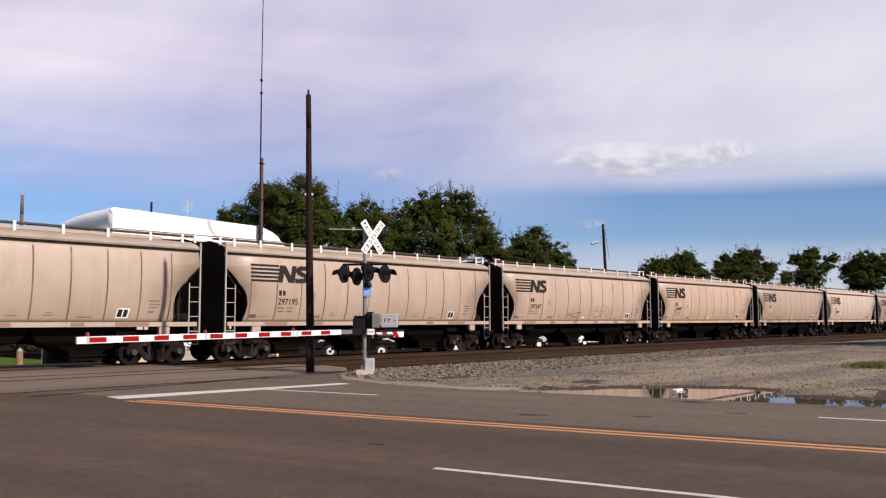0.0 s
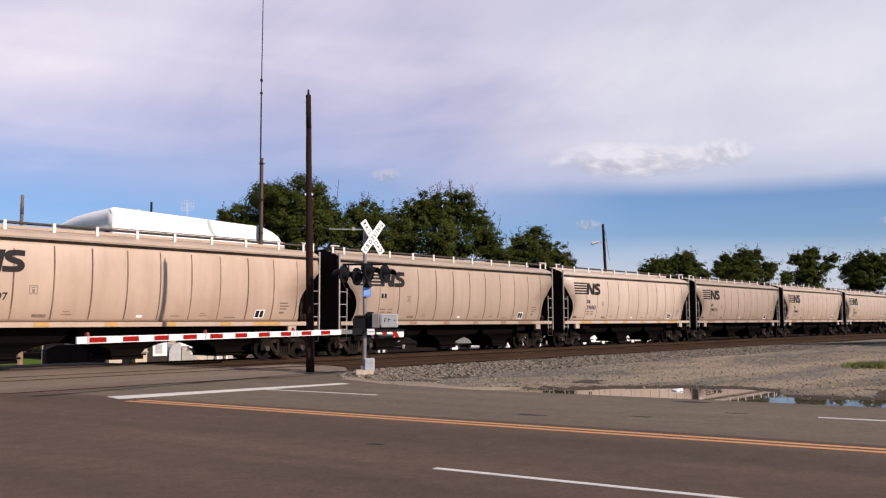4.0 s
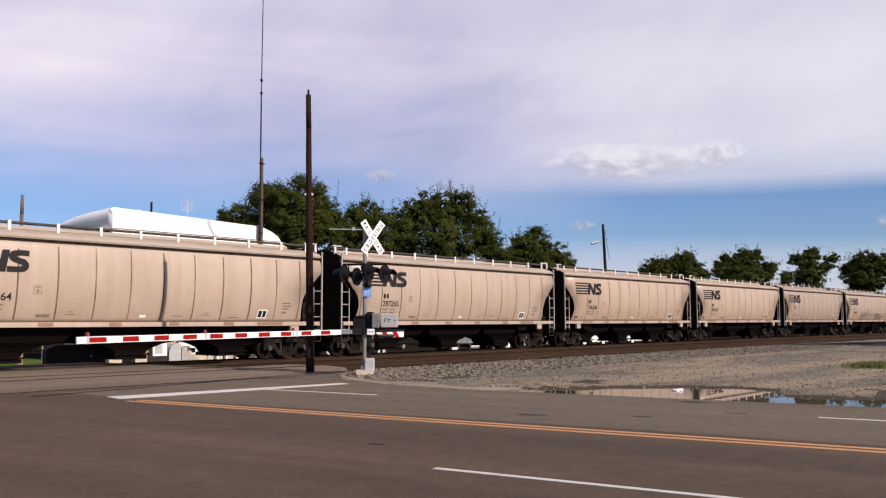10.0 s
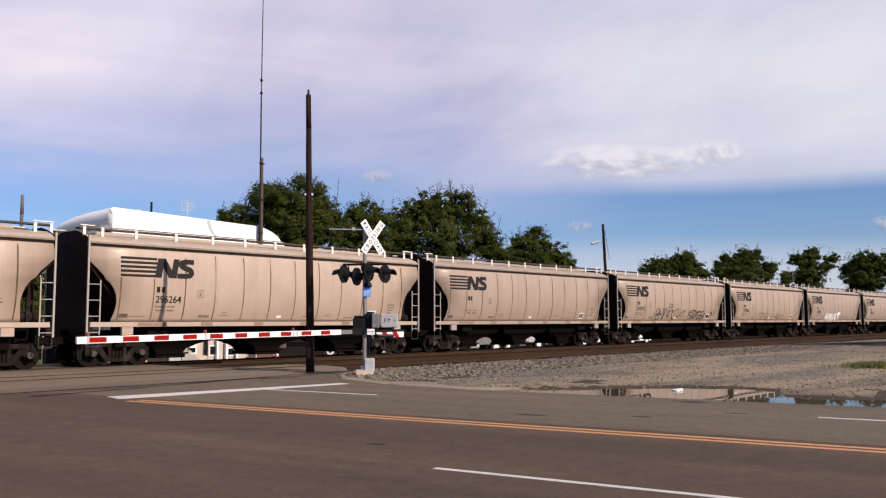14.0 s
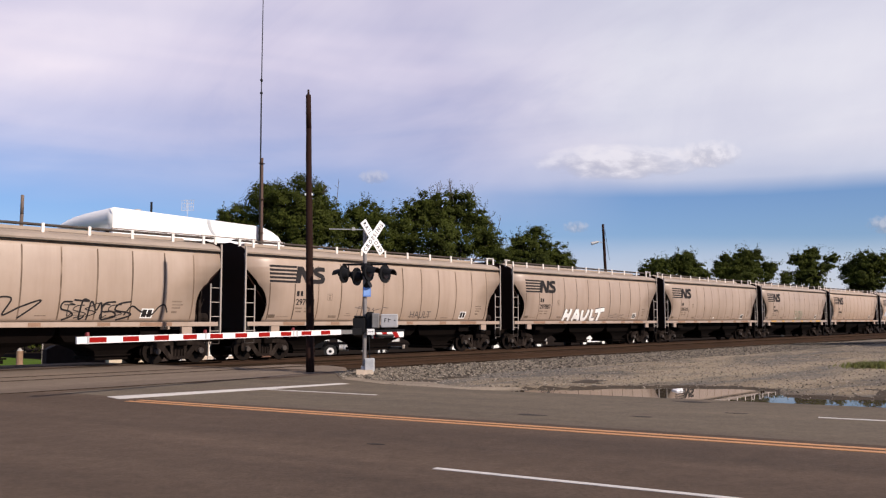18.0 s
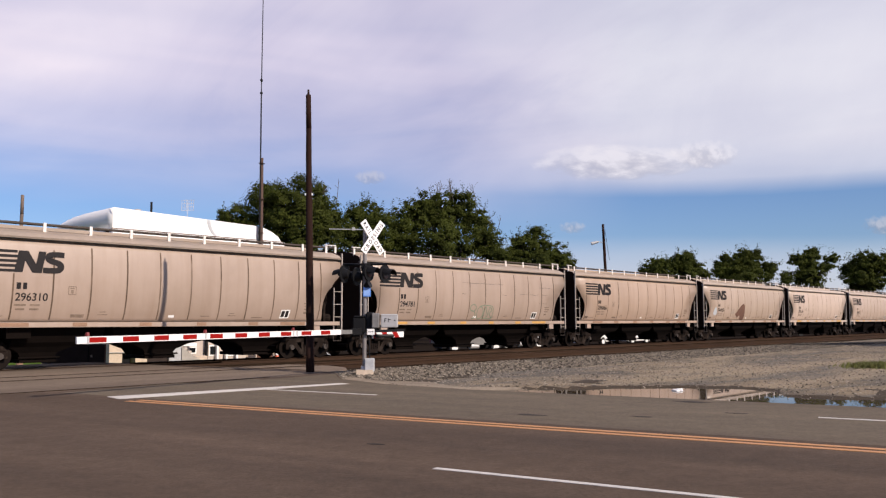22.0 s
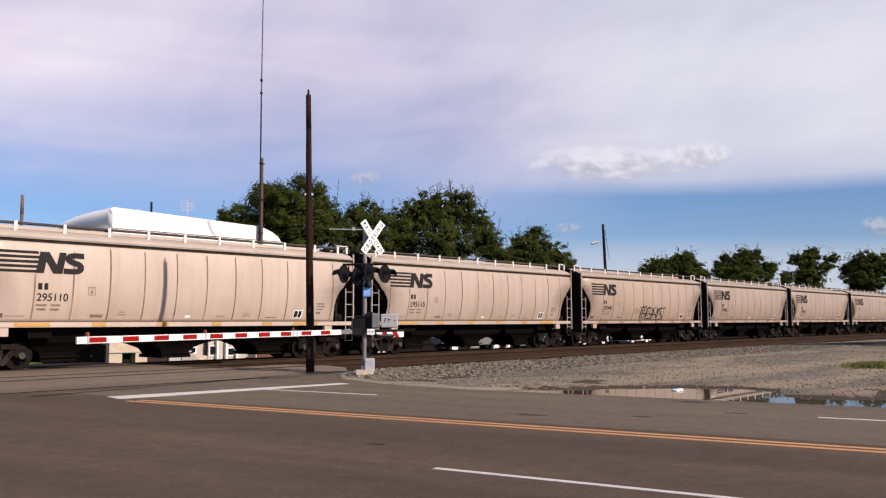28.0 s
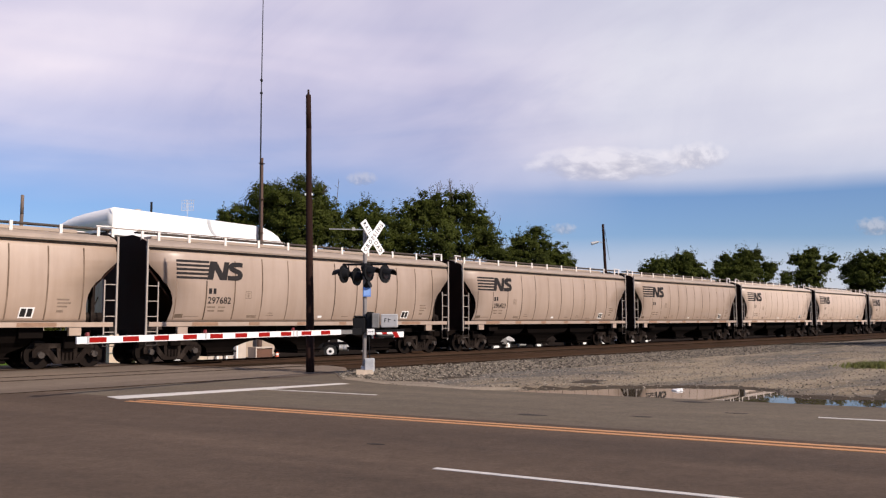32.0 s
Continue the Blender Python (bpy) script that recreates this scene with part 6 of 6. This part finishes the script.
# a cast shadow on the lot, painted as a thin dark sheet
dark = sheet("dark_strip", steps((49.0, 75.0, 1.0)), [-1.0, -0.5, 0.0, 0.5, 1.0], lambda p: ground_z(p) + 0.05,
             mat("painted lot shadow", (0.036, 0.031, 0.027), 0.9, vary=0.25, scale=0.8, fine=10, bump=0.4, spec=0.06),
             lambda q, w: tr(q, 18.7 - 0.36 * (q - 52.0) + w * min(2.6, 0.12 * (q - 48.8))))
tagged(dark, "dark strip painted as a cast shadow across the gravel lot", "dirt", kind="structure")

bag = thing("litter_bag", "crumpled white plastic bag lying at the puddle", "litter", Matrix.Translation((5.07, 18.5, -0.06)))
bm = bmesh.new()
bmesh.ops.create_icosphere(bm, subdivisions=3, radius=0.125)
for v in bm.verts:
    v.co *= 1 + 0.55 * noise.noise(v.co * 14)
    v.co.z = max(-0.02, v.co.z * 0.42)
part("bag", bm, M_WHITE, bag)


def grass_patch(s0, s1, d0, d1, count, seed, label, tall=0.25):
    rnd = random.Random(seed)
    verts, faces = [], []
    for _ in range(count):
        fx, fy = rnd.gauss(0.5, 0.22), rnd.gauss(0.5, 0.22)
        p = tr(s0 + (s1 - s0) * fx, d0 + (d1 - d0) * fy)
        z = ground_z(p)
        an = rnd.uniform(0, 6.28)
        w = Vector((math.cos(an), math.sin(an), 0)) * 0.02
        tip = Vector((rnd.gauss(0, 0.08), rnd.gauss(0, 0.08), tall * rnd.uniform(0.4, 1.1)))
        k = len(verts)
        verts += [p - w + Vector((0, 0, z)), p + w + Vector((0, 0, z)), p + tip + Vector((0, 0, z))]
        faces.append((k, k + 1, k + 2))
    me = bpy.data.meshes.new("grass")
    me.from_pydata(verts, [], faces)
    me.materials.append(M_GRASS)
    return tagged(new("grass", me), label, "grass", kind="stuff")


grass_patch(27.6, 31.0, 7.2, 8.8, 1800, 1, "sparse patch of yellow-green weeds on the gravel lot", 0.17)


# ---- clouds far off ----
def make_cloud_material(name, seed, strength, alpha):
    m = bpy.data.materials.new(name)
    m.use_nodes = True
    nt = m.node_tree
    nt.nodes.clear()
    co = nt.nodes.new("ShaderNodeTexCoord").outputs["Generated"]
    d = mapped(nt, co, (-0.5, -0.5, -0.5), (0, 0, 0), (1, 1, 1))
    sep = nt.nodes.new("ShaderNodeSeparateXYZ")
    nt.links.new(d, sep.inputs[0])
    n1 = noise_tex(nt, mapped(nt, co, (seed, 0, seed * 0.7), (0, 0, 0), (7.0, 1, 3.0)), 1.0, 7.0, 0.55, 0.15)
    ex = maths(nt, "MULTIPLY", maths(nt, "MULTIPLY", sep.outputs[0], sep.outputs[0]), 4.0)
    ez = maths(nt, "MULTIPLY", maths(nt, "MULTIPLY", sep.outputs[2], sep.outputs[2]), 4.0)
    rad = maths(nt, "SUBTRACT", 1.0, maths(nt, "ADD", ex, ez))
    dens = ramp(nt, maths(nt, "MULTIPLY", maths(nt, "ADD", maths(nt, "MULTIPLY", rad, 0.55), maths(nt, "SUBTRACT", n1, 0.35)), 1.0), [(0.20, 0.0), (0.70, 1.0)])
    dens = maths(nt, "MULTIPLY", dens, ramp(nt, rad, [(0.0, 0.0), (0.35, 1.0)]))
    em = node(nt, "ShaderNodeEmission", Strength=strength)
    nt.links.new(ramp(nt, maths(nt, "ADD", maths(nt, "MULTIPLY", sep.outputs[2], 0.5), n1), [(0.34, (0.50, 0.49, 0.53)), (0.58, (1.0, 0.99, 0.99))]), em.inputs[0])
    tp = nt.nodes.new("ShaderNodeBsdfTransparent")
    mx = nt.nodes.new("ShaderNodeMixShader")
    nt.links.new(maths(nt, "MULTIPLY", dens, alpha), mx.inputs[0])
    nt.links.new(tp.outputs[0], mx.inputs[1])
    nt.links.new(em.outputs[0], mx.inputs[2])
    out = nt.nodes.new("ShaderNodeOutputMaterial")
    nt.links.new(mx.outputs[0], out.inputs[0])
    return m


CLOUDS = []


def make_cloud(x, z, w, h, seed, alpha, label):
    bm = bmesh.new()
    cols = [[bm.verts.new((w * (i / 16 - 0.5), -0.02 * w * math.cos(math.pi * (i / 16 - 0.5)) * math.cos(math.pi * (j / 8 - 0.5)), h * (j / 8 - 0.5))) for j in range(9)] for i in range(17)]
    for c0, c1 in zip(cols, cols[1:]):
        for j in range(8):
            bm.faces.new((c0[j], c1[j], c1[j + 1], c0[j + 1]))
    o = part("cloud", bm, make_cloud_material("cloud", seed, 0.84 if w > 250 else 0.60, alpha), smooth=True)
    o.matrix_basis = pose(x, 3000, z)
    o.visible_shadow = False
    tagged(o, label, "cloud", kind="structure")
    CLOUDS.append((o, x, z))


make_cloud(700, 580, 720, 150, 1.3, 0.6, "long white cumulus cloud drifting in the sky")
make_cloud(1010, 606, 280, 120, 4.1, 0.5, "small torn cumulus cloud drifting in the sky")
make_cloud(-190, 528, 130, 60, 2.2, 0.4, "faint small cloud drifting in the sky")
make_cloud(530, 345, 110, 50, 3.7, 0.4, "faint small cloud drifting low in the sky")
make_cloud(1640, 350, 180, 80, 5.5, 0.5, "faint small cloud drifting low in the sky")


# ---- the train and the clouds move ----
def motions():
    for k, car in CARS.items():
        walk(car, [(t, car_pose(k, t)) for t in range(0, 33)])
    for o, x, z in CLOUDS:
        walk(o, [(t, pose(x - 100.0 * t / 32.0, 3000, z - 14.0 * t / 32.0)) for t in (0, 8, 16, 24, 32)])


motions()
